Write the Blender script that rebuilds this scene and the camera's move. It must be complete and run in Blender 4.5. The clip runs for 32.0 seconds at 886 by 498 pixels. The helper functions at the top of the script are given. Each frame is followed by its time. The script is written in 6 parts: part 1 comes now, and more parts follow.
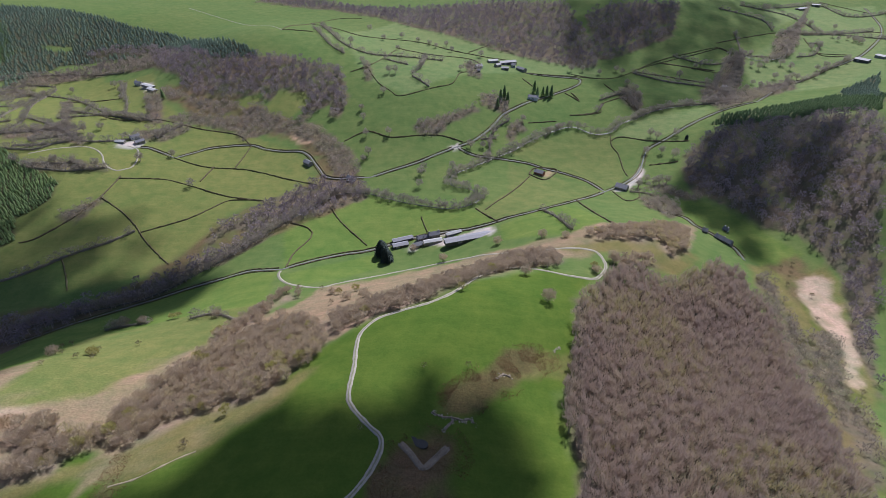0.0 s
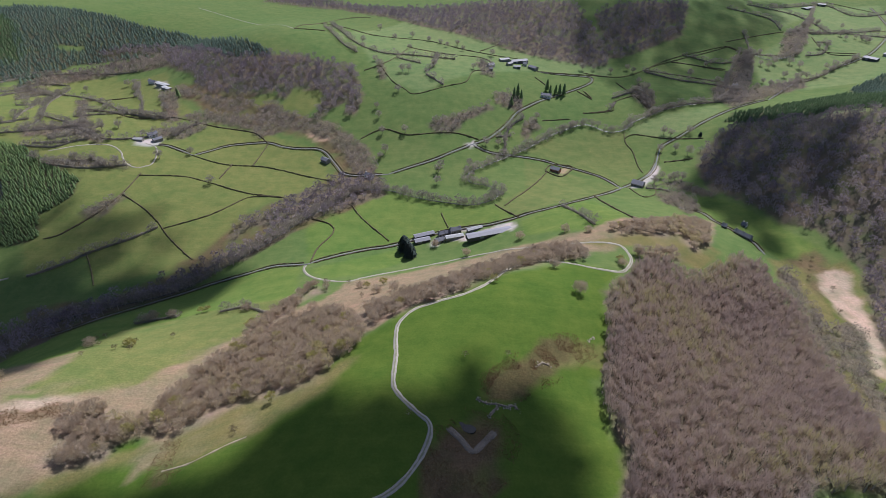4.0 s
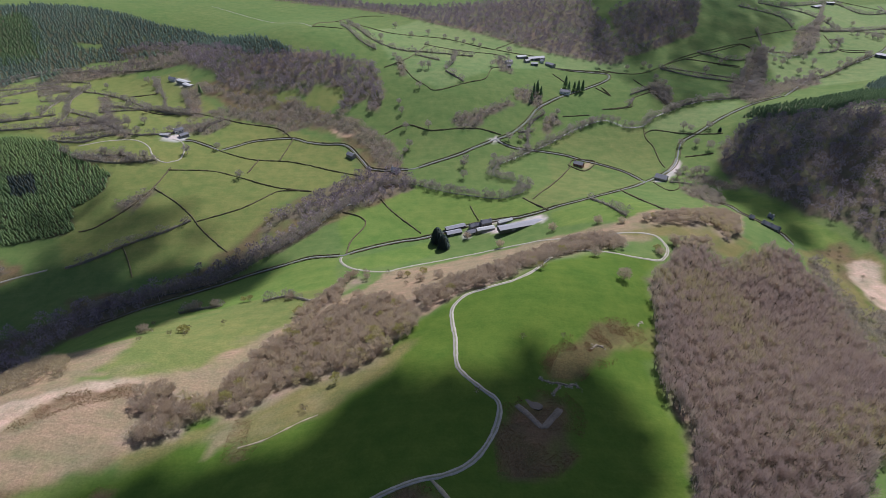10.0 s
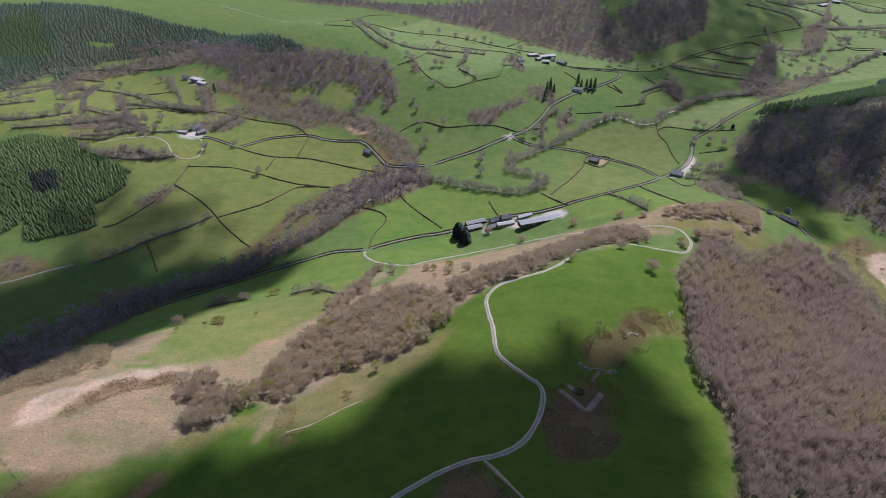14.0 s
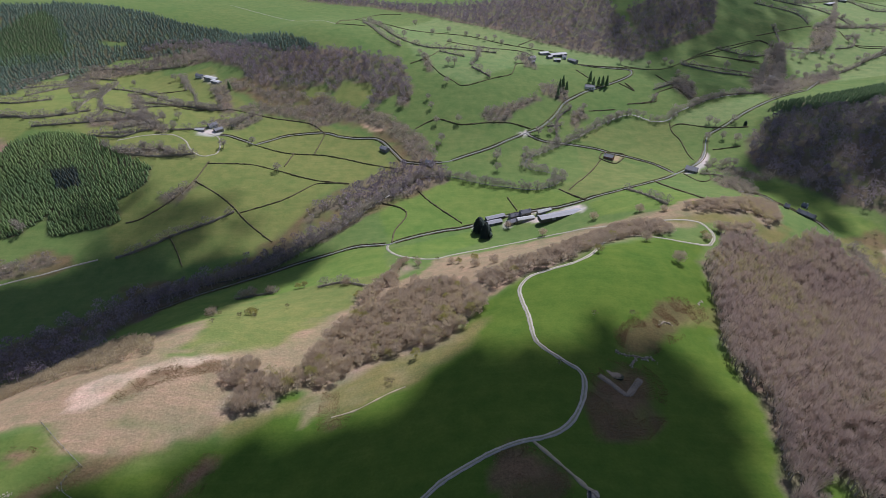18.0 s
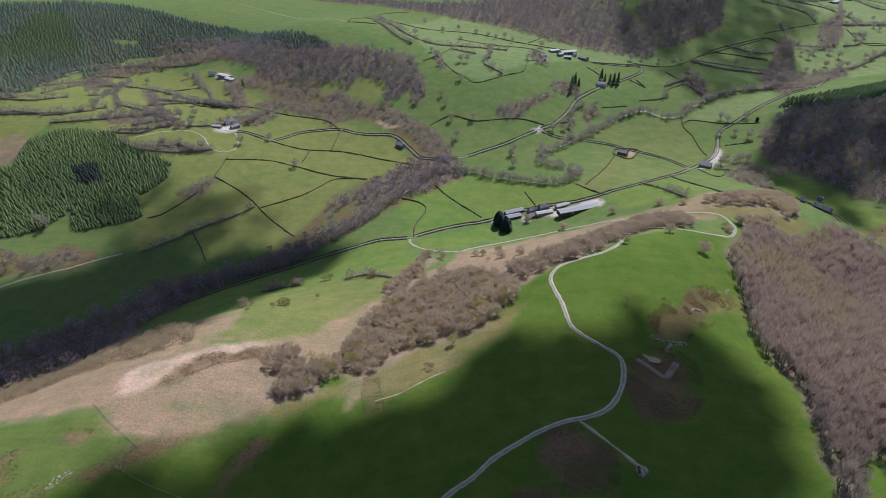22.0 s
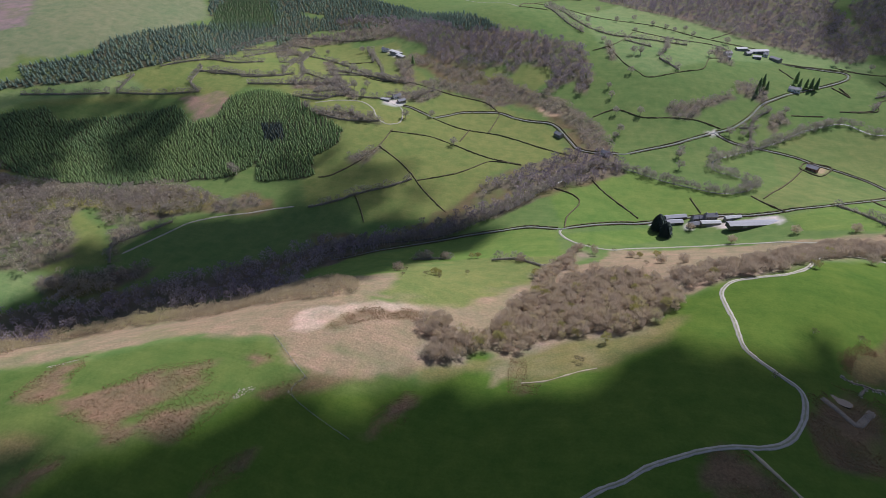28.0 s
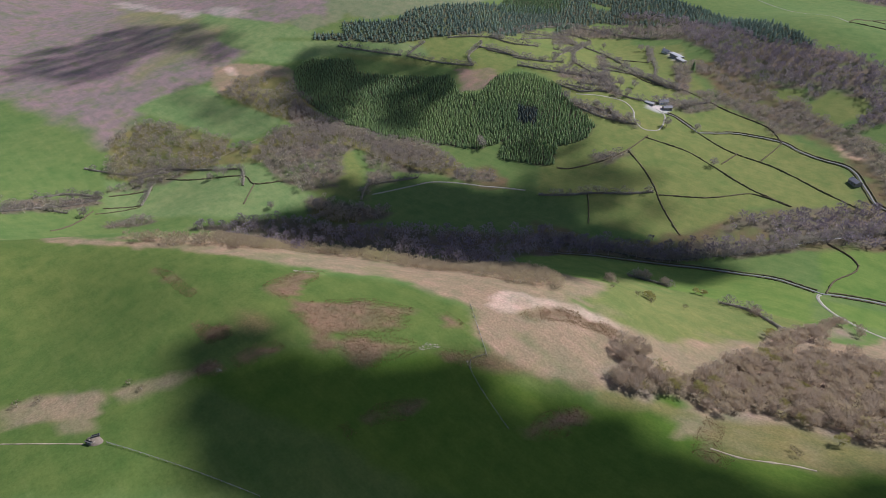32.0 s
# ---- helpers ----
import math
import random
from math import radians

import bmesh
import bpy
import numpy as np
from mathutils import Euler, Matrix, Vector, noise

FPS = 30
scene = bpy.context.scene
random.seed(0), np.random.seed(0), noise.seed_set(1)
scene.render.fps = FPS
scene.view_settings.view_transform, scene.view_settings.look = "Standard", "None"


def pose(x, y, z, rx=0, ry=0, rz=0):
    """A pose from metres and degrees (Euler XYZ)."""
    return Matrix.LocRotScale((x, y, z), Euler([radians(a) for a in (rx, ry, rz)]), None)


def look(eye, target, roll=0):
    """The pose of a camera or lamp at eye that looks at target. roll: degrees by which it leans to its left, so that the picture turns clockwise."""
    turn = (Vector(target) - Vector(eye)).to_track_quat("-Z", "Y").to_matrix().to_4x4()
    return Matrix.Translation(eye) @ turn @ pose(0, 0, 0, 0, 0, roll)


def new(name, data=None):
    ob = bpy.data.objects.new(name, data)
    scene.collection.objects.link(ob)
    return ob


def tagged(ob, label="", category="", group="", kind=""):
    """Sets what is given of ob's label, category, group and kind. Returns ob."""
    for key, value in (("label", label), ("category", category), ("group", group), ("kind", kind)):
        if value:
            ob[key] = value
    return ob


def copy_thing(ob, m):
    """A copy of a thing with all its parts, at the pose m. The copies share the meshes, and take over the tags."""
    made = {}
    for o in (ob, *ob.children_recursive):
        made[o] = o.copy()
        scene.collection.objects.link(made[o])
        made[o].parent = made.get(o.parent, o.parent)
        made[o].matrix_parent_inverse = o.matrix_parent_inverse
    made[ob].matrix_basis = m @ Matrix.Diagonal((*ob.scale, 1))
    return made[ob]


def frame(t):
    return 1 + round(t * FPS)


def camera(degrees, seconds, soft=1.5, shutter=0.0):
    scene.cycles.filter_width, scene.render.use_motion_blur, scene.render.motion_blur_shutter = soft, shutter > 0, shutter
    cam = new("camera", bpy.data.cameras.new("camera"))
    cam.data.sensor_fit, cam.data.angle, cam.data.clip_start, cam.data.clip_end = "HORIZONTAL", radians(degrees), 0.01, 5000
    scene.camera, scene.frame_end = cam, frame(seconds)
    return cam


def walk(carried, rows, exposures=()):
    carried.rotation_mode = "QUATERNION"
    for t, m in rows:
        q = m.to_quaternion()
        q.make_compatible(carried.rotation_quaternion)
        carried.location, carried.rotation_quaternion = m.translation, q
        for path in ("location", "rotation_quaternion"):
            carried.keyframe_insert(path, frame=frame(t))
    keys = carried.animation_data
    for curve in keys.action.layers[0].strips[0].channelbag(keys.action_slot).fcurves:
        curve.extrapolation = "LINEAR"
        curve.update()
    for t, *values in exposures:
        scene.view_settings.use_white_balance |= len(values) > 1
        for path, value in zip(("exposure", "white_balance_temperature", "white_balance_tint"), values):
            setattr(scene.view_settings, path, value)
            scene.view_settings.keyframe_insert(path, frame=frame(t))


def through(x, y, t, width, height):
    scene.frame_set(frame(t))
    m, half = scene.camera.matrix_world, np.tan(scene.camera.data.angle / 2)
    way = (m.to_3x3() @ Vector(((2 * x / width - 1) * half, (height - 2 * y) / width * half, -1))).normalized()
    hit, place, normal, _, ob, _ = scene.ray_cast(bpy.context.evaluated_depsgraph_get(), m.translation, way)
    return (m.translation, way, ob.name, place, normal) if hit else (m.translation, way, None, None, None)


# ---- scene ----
cam = camera(79.6, 32.0, soft=0.78)
METRES, EYE, TILT, LEAN, TURN = 140.0, 280.0, -97.593, -6.834, 4.810
ROWS = [
    (0.0, 0.0, 0.0, 0.0, 8.4, 62.67, 4.38),
    (0.5, -0.0182, -0.0013, -0.0039, 8.39, 62.68, 4.4),
    (1.0, -0.036, -0.0017, -0.0089, 8.41, 62.71, 4.4),
    (1.5, -0.0537, -0.0021, -0.0132, 8.41, 62.72, 4.42),
    (2.0, -0.0726, -0.0035, -0.0176, 8.42, 62.71, 4.45),
    (2.5, -0.0901, -0.0045, -0.0218, 8.38, 62.71, 4.44),
    (3.0, -0.1079, -0.0052, -0.0265, 8.39, 62.72, 4.44),
    (3.5, -0.126, -0.006, -0.0307, 8.4, 62.73, 4.46),
    (5.5, -0.1981, -0.0107, -0.0489, 8.42, 62.75, 4.49),
    (6.0, -0.2169, -0.0114, -0.0534, 8.41, 62.74, 4.52),
    (6.5, -0.2329, -0.0119, -0.0581, 8.42, 62.75, 4.53),
    (7.0, -0.2517, -0.0127, -0.0627, 8.43, 62.74, 4.54),
    (7.5, -0.2687, -0.0136, -0.0668, 8.43, 62.74, 4.55),
    (8.0, -0.287, -0.0142, -0.0714, 8.42, 62.74, 4.57),
    (8.5, -0.3034, -0.0151, -0.0765, 8.44, 62.76, 4.58),
    (9.0, -0.3222, -0.0157, -0.0806, 8.43, 62.74, 4.61),
    (9.5, -0.3389, -0.0164, -0.0849, 8.43, 62.75, 4.6),
    (10.0, -0.3571, -0.0169, -0.09, 8.43, 62.76, 4.6),
    (10.5, -0.3746, -0.0174, -0.0944, 8.45, 62.75, 4.61),
    (11.0, -0.3918, -0.0177, -0.1001, 8.48, 62.77, 4.6),
    (11.5, -0.4094, -0.019, -0.1038, 8.46, 62.75, 4.64),
    (12.0, -0.4277, -0.0198, -0.1086, 8.46, 62.76, 4.65),
    (12.5, -0.4443, -0.0201, -0.1132, 8.46, 62.78, 4.65),
    (13.0, -0.462, -0.0208, -0.1182, 8.47, 62.78, 4.65),
    (13.5, -0.4782, -0.0219, -0.1229, 8.5, 62.78, 4.62),
    (14.0, -0.4975, -0.0223, -0.1275, 8.47, 62.78, 4.66),
    (14.5, -0.5138, -0.023, -0.1321, 8.48, 62.77, 4.65),
    (16.5, -0.5842, -0.0255, -0.1504, 8.53, 62.82, 4.71),
    (17.0, -0.6026, -0.0262, -0.1563, 8.53, 62.83, 4.71),
    (17.5, -0.6188, -0.0267, -0.1613, 8.53, 62.85, 4.7),
    (18.0, -0.6368, -0.027, -0.1669, 8.55, 62.84, 4.71),
    (18.5, -0.6529, -0.0277, -0.1721, 8.54, 62.85, 4.72),
    (19.0, -0.6719, -0.0276, -0.178, 8.55, 62.86, 4.75),
    (19.5, -0.6878, -0.0284, -0.1833, 8.57, 62.85, 4.76),
    (20.0, -0.7059, -0.029, -0.1892, 8.57, 62.84, 4.75),
    (20.5, -0.7227, -0.0293, -0.1945, 8.56, 62.83, 4.78),
    (21.0, -0.7409, -0.0298, -0.2002, 8.57, 62.83, 4.78),
    (21.5, -0.7579, -0.0302, -0.2057, 8.57, 62.83, 4.78),
    (22.0, -0.7762, -0.0309, -0.2114, 8.6, 62.83, 4.79),
    (22.5, -0.793, -0.0318, -0.2167, 8.62, 62.83, 4.77),
    (23.0, -0.8111, -0.0322, -0.2227, 8.62, 62.83, 4.76),
    (23.5, -0.8285, -0.0331, -0.2284, 8.62, 62.83, 4.76),
    (24.0, -0.847, -0.0331, -0.2341, 8.63, 62.83, 4.75),
    (24.5, -0.8648, -0.0335, -0.2399, 8.65, 62.8, 4.76),
    (26.5, -0.9182, -0.0323, -0.2466, 8.65, 61.96, 1.14),
    (27.0, -0.9187, -0.0298, -0.2386, 8.08, 61.83, -3.67),
    (27.5, -0.9189, -0.0277, -0.2338, 7.61, 61.78, -7.44),
    (28.0, -0.9184, -0.0265, -0.2295, 7.17, 61.77, -10.98),
    (28.5, -0.9188, -0.0253, -0.2263, 6.83, 61.75, -13.67),
    (29.0, -0.9191, -0.024, -0.2231, 6.44, 61.74, -16.56),
    (29.5, -0.9192, -0.023, -0.2204, 6.03, 61.75, -19.45),
    (30.0, -0.9196, -0.0217, -0.2172, 5.54, 61.83, -22.67),
    (30.5, -0.92, -0.0207, -0.2141, 5.03, 61.95, -26.03),
    (31.0, -0.9201, -0.0187, -0.2106, 4.4, 62.14, -30.19),
    (31.5, -0.9208, -0.0168, -0.2063, 3.7, 62.41, -34.41),
    (32.0, -0.9211, -0.0153, -0.2026, 2.82, 62.84, -38.98),
]
walk(cam, [(t, pose(0, 0, EYE, TILT, LEAN, TURN) @ pose(METRES * x, METRES * y, METRES * z, 90 + pitch, roll, yaw)) for t, x, y, z, yaw, pitch, roll in ROWS], [(0.0, 0.0, 5780, 17), (32.0, 0.0, 5780, 17)])


# ---- light ----
SUN_AZIMUTH, SUN_HEIGHT = 27.0, 46.0
world = bpy.data.worlds.new("sky")
scene.world = world
world.use_nodes = True
sky = world.node_tree.nodes.new("ShaderNodeTexSky")
sky.sky_type, sky.sun_disc = "NISHITA", False
sky.sun_elevation, sky.sun_rotation = radians(SUN_HEIGHT), radians(SUN_AZIMUTH)
sky.altitude, sky.air_density, sky.dust_density = 300, 1.0, 1.5
world.node_tree.links.new(sky.outputs[0], world.node_tree.nodes["Background"].inputs[0])
world.node_tree.nodes["Background"].inputs[1].default_value = 0.075
TO_SUN = Vector((math.sin(radians(SUN_AZIMUTH)) * math.cos(radians(SUN_HEIGHT)), math.cos(radians(SUN_AZIMUTH)) * math.cos(radians(SUN_HEIGHT)), math.sin(radians(SUN_HEIGHT))))
sun = new("sun", bpy.data.lights.new("sun", "SUN"))
sun.data.energy, sun.data.angle, sun.data.color = 5.0, radians(0.53), (1.0, 0.945, 0.87)
sun.matrix_world = look(TO_SUN * 900, (0, 0, 0))
scene.view_settings.exposure = 0.0


# ---- materials ----
def material(name, rough=0.9, metal=0.0):
    mat = bpy.data.materials.new(name)
    mat.use_nodes = True
    b = mat.node_tree.nodes["Principled BSDF"]
    b.inputs["Roughness"].default_value, b.inputs["Metallic"].default_value = rough, metal
    b.inputs["Specular IOR Level"].default_value = 0.25
    return mat, mat.node_tree.nodes, mat.node_tree.links, b


def noise_node(nt, scale, detail=5.0, rough=0.6, vector=None):
    n = nt.nodes.new("ShaderNodeTexNoise")
    n.inputs["Scale"].default_value, n.inputs["Detail"].default_value, n.inputs["Roughness"].default_value = scale, detail, rough
    if vector is None:
        vector = nt.nodes.new("ShaderNodeNewGeometry").outputs["Position"]
    nt.links.new(vector, n.inputs["Vector"])
    return n.outputs["Fac"]


def ramp(nt, fac, stops):
    r = nt.nodes.new("ShaderNodeValToRGB")
    while len(r.color_ramp.elements) < len(stops):
        r.color_ramp.elements.new(0.5)
    for e, (at, col) in zip(r.color_ramp.elements, stops):
        e.position, e.color = at, (*col, 1) if len(col) == 3 else col
    nt.links.new(fac, r.inputs[0])
    return r.outputs[0]


def mix(nt, fac, a, b, how="MIX"):
    m = nt.nodes.new("ShaderNodeMix")
    m.data_type, m.blend_type = "RGBA", how
    for k, v in ((0, fac), (6, a), (7, b)):
        if isinstance(v, (int, float)):
            m.inputs[k].default_value = v
        elif isinstance(v, tuple):
            m.inputs[k].default_value = (*v, 1)
        else:
            nt.links.new(v, m.inputs[k])
    return m.outputs[2]


def arith(nt, how, a, b):
    m = nt.nodes.new("ShaderNodeMath")
    m.operation = how
    for k, v in ((0, a), (1, b)):
        if isinstance(v, (int, float)):
            m.inputs[k].default_value = v
        else:
            nt.links.new(v, m.inputs[k])
    return m.outputs[0]


def bump(nt, b, height, strength, dist):
    n = nt.nodes.new("ShaderNodeBump")
    n.inputs["Strength"].default_value, n.inputs["Distance"].default_value = strength, dist
    nt.links.new(height, n.inputs["Height"])
    nt.links.new(n.outputs[0], b.inputs["Normal"])


def attr(nt, name):
    a = nt.nodes.new("ShaderNodeAttribute")
    a.attribute_name = name
    return a


def plain(name, col, spread=0.25, scale=1.5, rough=0.85, metal=0.0, bumpy=0.0):
    """A base colour with grain and larger blotches."""
    mat, n, l, b = material(name, rough, metal)
    nt = mat.node_tree
    fine, broad = noise_node(nt, scale), noise_node(nt, scale * 0.13, 3)
    f = arith(nt, "ADD", arith(nt, "MULTIPLY", fine, 0.6), arith(nt, "MULTIPLY", broad, 0.4))
    lo, hi = tuple(c * (1 - spread) for c in col), tuple(min(1, c * (1 + spread)) for c in col)
    l.new(ramp(nt, f, [(0.3, lo), (0.7, hi)]), b.inputs["Base Color"])
    if bumpy:
        bump(nt, b, fine, 0.6, bumpy)
    return mat


def leafy(name, stops, rough=0.8, through=0.0):
    """Foliage and twigs: the tone changes from plant to plant and from leaf to leaf."""
    mat, n, l, b = material(name, rough)
    nt = mat.node_tree
    isl = nt.nodes.new("ShaderNodeNewGeometry").outputs["Random Per Island"]
    tree = attr(nt, "tone").outputs["Fac"]
    ob = nt.nodes.new("ShaderNodeObjectInfo").outputs["Random"]
    f = arith(nt, "ADD", arith(nt, "MULTIPLY", tree, 0.55), arith(nt, "ADD", arith(nt, "MULTIPLY", ob, 0.25), arith(nt, "MULTIPLY", isl, 0.2)))
    l.new(ramp(nt, f, stops), b.inputs["Base Color"])
    b.inputs["Specular IOR Level"].default_value = 0.1
    if through:
        t = n.new("ShaderNodeBsdfTranslucent")
        m = n.new("ShaderNodeMixShader")
        l.new(ramp(nt, f, stops), t.inputs[0])
        m.inputs[0].default_value = through
        l.new(b.outputs[0], m.inputs[1]), l.new(t.outputs[0], m.inputs[2])
        l.new(m.outputs[0], n["Material Output"].inputs[0])
    return mat


def ground_material():
    mat, n, l, b = material("turf", 0.95)
    nt = mat.node_tree
    cover = attr(nt, "cover").outputs["Color"]
    rough_cover = attr(nt, "rough").outputs["Fac"]
    fine, mid, broad = noise_node(nt, 0.9, 6, 0.7), noise_node(nt, 0.09, 5, 0.65), noise_node(nt, 0.012, 4)
    grain = ramp(nt, fine, [(0.25, (0.6, 0.6, 0.6)), (0.75, (1.34, 1.34, 1.34))])
    soft = ramp(nt, fine, [(0.25, (0.86, 0.88, 0.84)), (0.75, (1.13, 1.1, 1.12))])
    tint = mix(nt, rough_cover, soft, grain)
    patch = ramp(nt, mid, [(0.32, (0.8, 0.87, 0.82)), (0.7, (1.24, 1.1, 1.12))])
    stretch = nt.nodes.new("ShaderNodeMapping")
    stretch.inputs["Scale"].default_value, stretch.inputs["Rotation"].default_value = (0.035, 0.4, 0.2), (0, 0, 0.35)
    l.new(nt.nodes.new("ShaderNodeNewGeometry").outputs["Position"], stretch.inputs["Vector"])
    worn = ramp(nt, noise_node(nt, 1.0, 4, 0.6, stretch.outputs[0]), [(0.5, (1, 1, 1)), (0.66, (1.25, 1.14, 1.3))])
    patch = mix(nt, 0.4, patch, worn, "MULTIPLY")
    wide = ramp(nt, broad, [(0.3, (0.88, 0.95, 0.9)), (0.7, (1.14, 1.03, 1.05))])
    c = mix(nt, 1.0, mix(nt, 1.0, mix(nt, 1.0, cover, tint, "MULTIPLY"), patch, "MULTIPLY"), wide, "MULTIPLY")
    l.new(c, b.inputs["Base Color"])
    b.inputs["Specular IOR Level"].default_value = 0.08
    hgt = arith(nt, "ADD", arith(nt, "MULTIPLY", fine, arith(nt, "ADD", rough_cover, 0.15)), mid)
    bump(nt, b, hgt, 0.5, 0.6)
    return mat


TURF = ground_material()
BARK = plain("bark", (0.4, 0.34, 0.285), 0.35, 3.0)
TWIG = leafy("bare_twigs", [(0.1, (0.32, 0.25, 0.22)), (0.5, (0.45, 0.36, 0.31)), (0.78, (0.5, 0.41, 0.32)), (0.9, (0.47, 0.42, 0.25)), (0.99, (0.48, 0.46, 0.16))], 0.8, 0.35)
FAR_TWIG = leafy("far_bare_twigs", [(0.1, (0.27, 0.235, 0.215)), (0.45, (0.37, 0.32, 0.275)), (0.75, (0.43, 0.38, 0.28)), (0.97, (0.44, 0.42, 0.23))], 0.8, 0.45)
CREST_TWIG = leafy("tan_budding_twigs", [(0.1, (0.36, 0.29, 0.2)), (0.5, (0.48, 0.4, 0.26)), (0.95, (0.5, 0.46, 0.22))], 0.8, 0.5)
HEDGE_TWIG = leafy("dull_bare_twigs", [(0.1, (0.26, 0.235, 0.205)), (0.5, (0.36, 0.325, 0.275)), (0.95, (0.42, 0.39, 0.27))], 0.8, 0.5)
DARK_NEEDLE = leafy("dark_needles", [(0.1, (0.05, 0.07, 0.065)), (0.95, (0.09, 0.115, 0.1))], 0.8, 0.2)
SLOPE_TWIG = leafy("pale_bare_twigs", [(0.1, (0.37, 0.3, 0.23)), (0.5, (0.51, 0.415, 0.31)), (0.75, (0.57, 0.48, 0.32)), (0.9, (0.54, 0.49, 0.24)), (0.99, (0.52, 0.49, 0.17))], 0.8, 0.45)
OLIVE = leafy("budding_twigs", [(0.1, (0.36, 0.31, 0.16)), (0.6, (0.44, 0.41, 0.15)), (0.95, (0.5, 0.48, 0.1))], 0.8, 0.3)
NEEDLE = leafy("needles", [(0.1, (0.18, 0.27, 0.135)), (0.6, (0.28, 0.38, 0.165)), (0.95, (0.38, 0.47, 0.2))], 0.8, 0.55)
YOUNG = leafy("young_needles", [(0.1, (0.11, 0.18, 0.085)), (0.9, (0.17, 0.25, 0.11))], 0.8, 0.4)
THORN = leafy("hedge_twigs", [(0.1, (0.13, 0.11, 0.075)), (0.5, (0.2, 0.165, 0.105)), (0.9, (0.18, 0.2, 0.08))], 0.8, 0.4)
# mauve twigs; the added blue imitates haze over the farther woods
HAZED_TWIG = leafy("hazed_mauve_twigs", [(0.1, (0.2, 0.165, 0.195)), (0.5, (0.31, 0.26, 0.285)), (0.95, (0.43, 0.37, 0.35))], 0.8, 0.28)
# needles of the far stands, with distance haze put into their blue tint
HAZED_SPRUCE = leafy("hazed_spruce_needles", [(0.1, (0.14, 0.2, 0.165)), (0.6, (0.21, 0.285, 0.22)), (0.95, (0.27, 0.35, 0.24))], 0.8, 0.5)
GRAVEL = plain("track_gravel", (0.37, 0.34, 0.29), 0.22, 1.2, bumpy=0.05)


def grassy_middle(mat):
    """Grass grows along the middle of a track and creeps in at its edges."""
    nt = mat.node_tree
    b = nt.nodes["Principled BSDF"]
    stone = b.inputs["Base Color"].links[0].from_socket
    across = attr(nt, "across").outputs["Fac"]
    f = arith(nt, "ADD", across, arith(nt, "MULTIPLY", arith(nt, "SUBTRACT", noise_node(nt, 0.35, 5), 0.5), 0.7))
    grass = ramp(nt, f, [(0.12, (0.75, 0.75, 0.75)), (0.32, (0, 0, 0)), (0.78, (0, 0, 0)), (0.98, (1, 1, 1))])
    nt.links.new(mix(nt, grass, stone, (0.16, 0.17, 0.075)), b.inputs["Base Color"])


grassy_middle(GRAVEL)
TARMAC = plain("worn_tarmac", (0.19, 0.187, 0.185), 0.16, 0.8)
WATER_MAT, _n, _l, _b = material("stream_water", 0.4)
_b.inputs["Base Color"].default_value = (0.03, 0.035, 0.03, 1)
_b.inputs["Specular IOR Level"].default_value = 0.5
bump(WATER_MAT.node_tree, _b, noise_node(WATER_MAT.node_tree, 1.2, 4), 0.25, 0.1)
EARTH = plain("trodden_earth", (0.33, 0.28, 0.19), 0.3, 0.8)
SLATE = plain("roof_slate", (0.19, 0.19, 0.215), 0.25, 1.2, 0.55)
SHEET = plain("metal_roof_sheet", (0.27, 0.27, 0.3), 0.15, 0.5, 0.6)
PALE_SHEET = plain("pale_fibre_cement", (0.47, 0.47, 0.47), 0.15, 0.6, 0.8)
WHITEWASH = plain("whitewashed_render", (0.78, 0.76, 0.72), 0.08, 0.8)
RUBBLE = plain("rubble_masonry", (0.3, 0.28, 0.25), 0.3, 1.6, bumpy=0.06)
BRICK = plain("red_brick", (0.33, 0.17, 0.12), 0.2, 2.0)
BOARD = plain("dark_cladding", (0.1, 0.1, 0.095), 0.2, 1.5)
PANE = plain("window_glass", (0.03, 0.035, 0.04), 0.1, 1.0, 0.1)
TIMBER = plain("weathered_timber", (0.22, 0.2, 0.17), 0.25, 3.0)
TUFT = leafy("rush_blades", [(0.1, (0.2, 0.13, 0.07)), (0.5, (0.32, 0.215, 0.12)), (0.95, (0.47, 0.36, 0.22))], 0.85, 0.5)


# ---- land ----
# landforms: (x, y, height, radius) of the swells that make up the ground
RIDGE = [(-517, -40, 18, 62), (-560, 45, 1, 62), (-602, 130, 22, 62), (-432, -40, -29, 62), (-475, 45, 45, 62), (-517, 130, -23, 62), (-357, -40, -3, 62), (-400, 45, 16, 62), (-442, 130, 2, 62), (-350, 75, 24, 62), (-310, 159, 4, 62), (-350, 243, -8, 62), (-310, 327, 2, 62), (-266, 75, 12, 62), (-226, 159, 31, 62), (-266, 243, 7, 62), (-226, 327, -23, 62), (-182, 75, -17, 62), (-142, 159, -12, 62), (-142, 327, 8, 62), (-98, 75, 17, 62), (-58, 159, 16, 62), (-98, 243, -3, 62)]
RIDGE_B = [(-58, 327, -16, 62), (-14, 75, 2, 62), (26, 159, 1, 62), (-14, 243, 25, 62), (26, 327, -19, 62), (70, 75, 9, 62), (110, 159, -6, 62), (70, 243, 20, 62), (110, 327, 11, 62), (154, 75, 46, 62), (194, 159, 24, 62), (154, 243, -15, 62), (194, 327, 14, 62), (238, 75, 16, 62), (278, 159, 11, 62), (238, 243, 13, 62), (278, 327, -18, 62)]
NEAR_SLOPES = [(-650, -90, 58, 135), (-650, 65, -92, 135), (-580, 220, 60, 135), (-495, -90, 55, 135), (-495, 65, -38, 135), (-425, 220, -29, 135), (-340, -90, 36, 135), (-340, 65, 7, 135), (-270, 220, 1, 135), (-185, -90, 18, 135), (-185, 65, 13, 135), (-115, 220, 6, 135), (-30, -90, 33, 135), (-30, 65, 6, 135)]
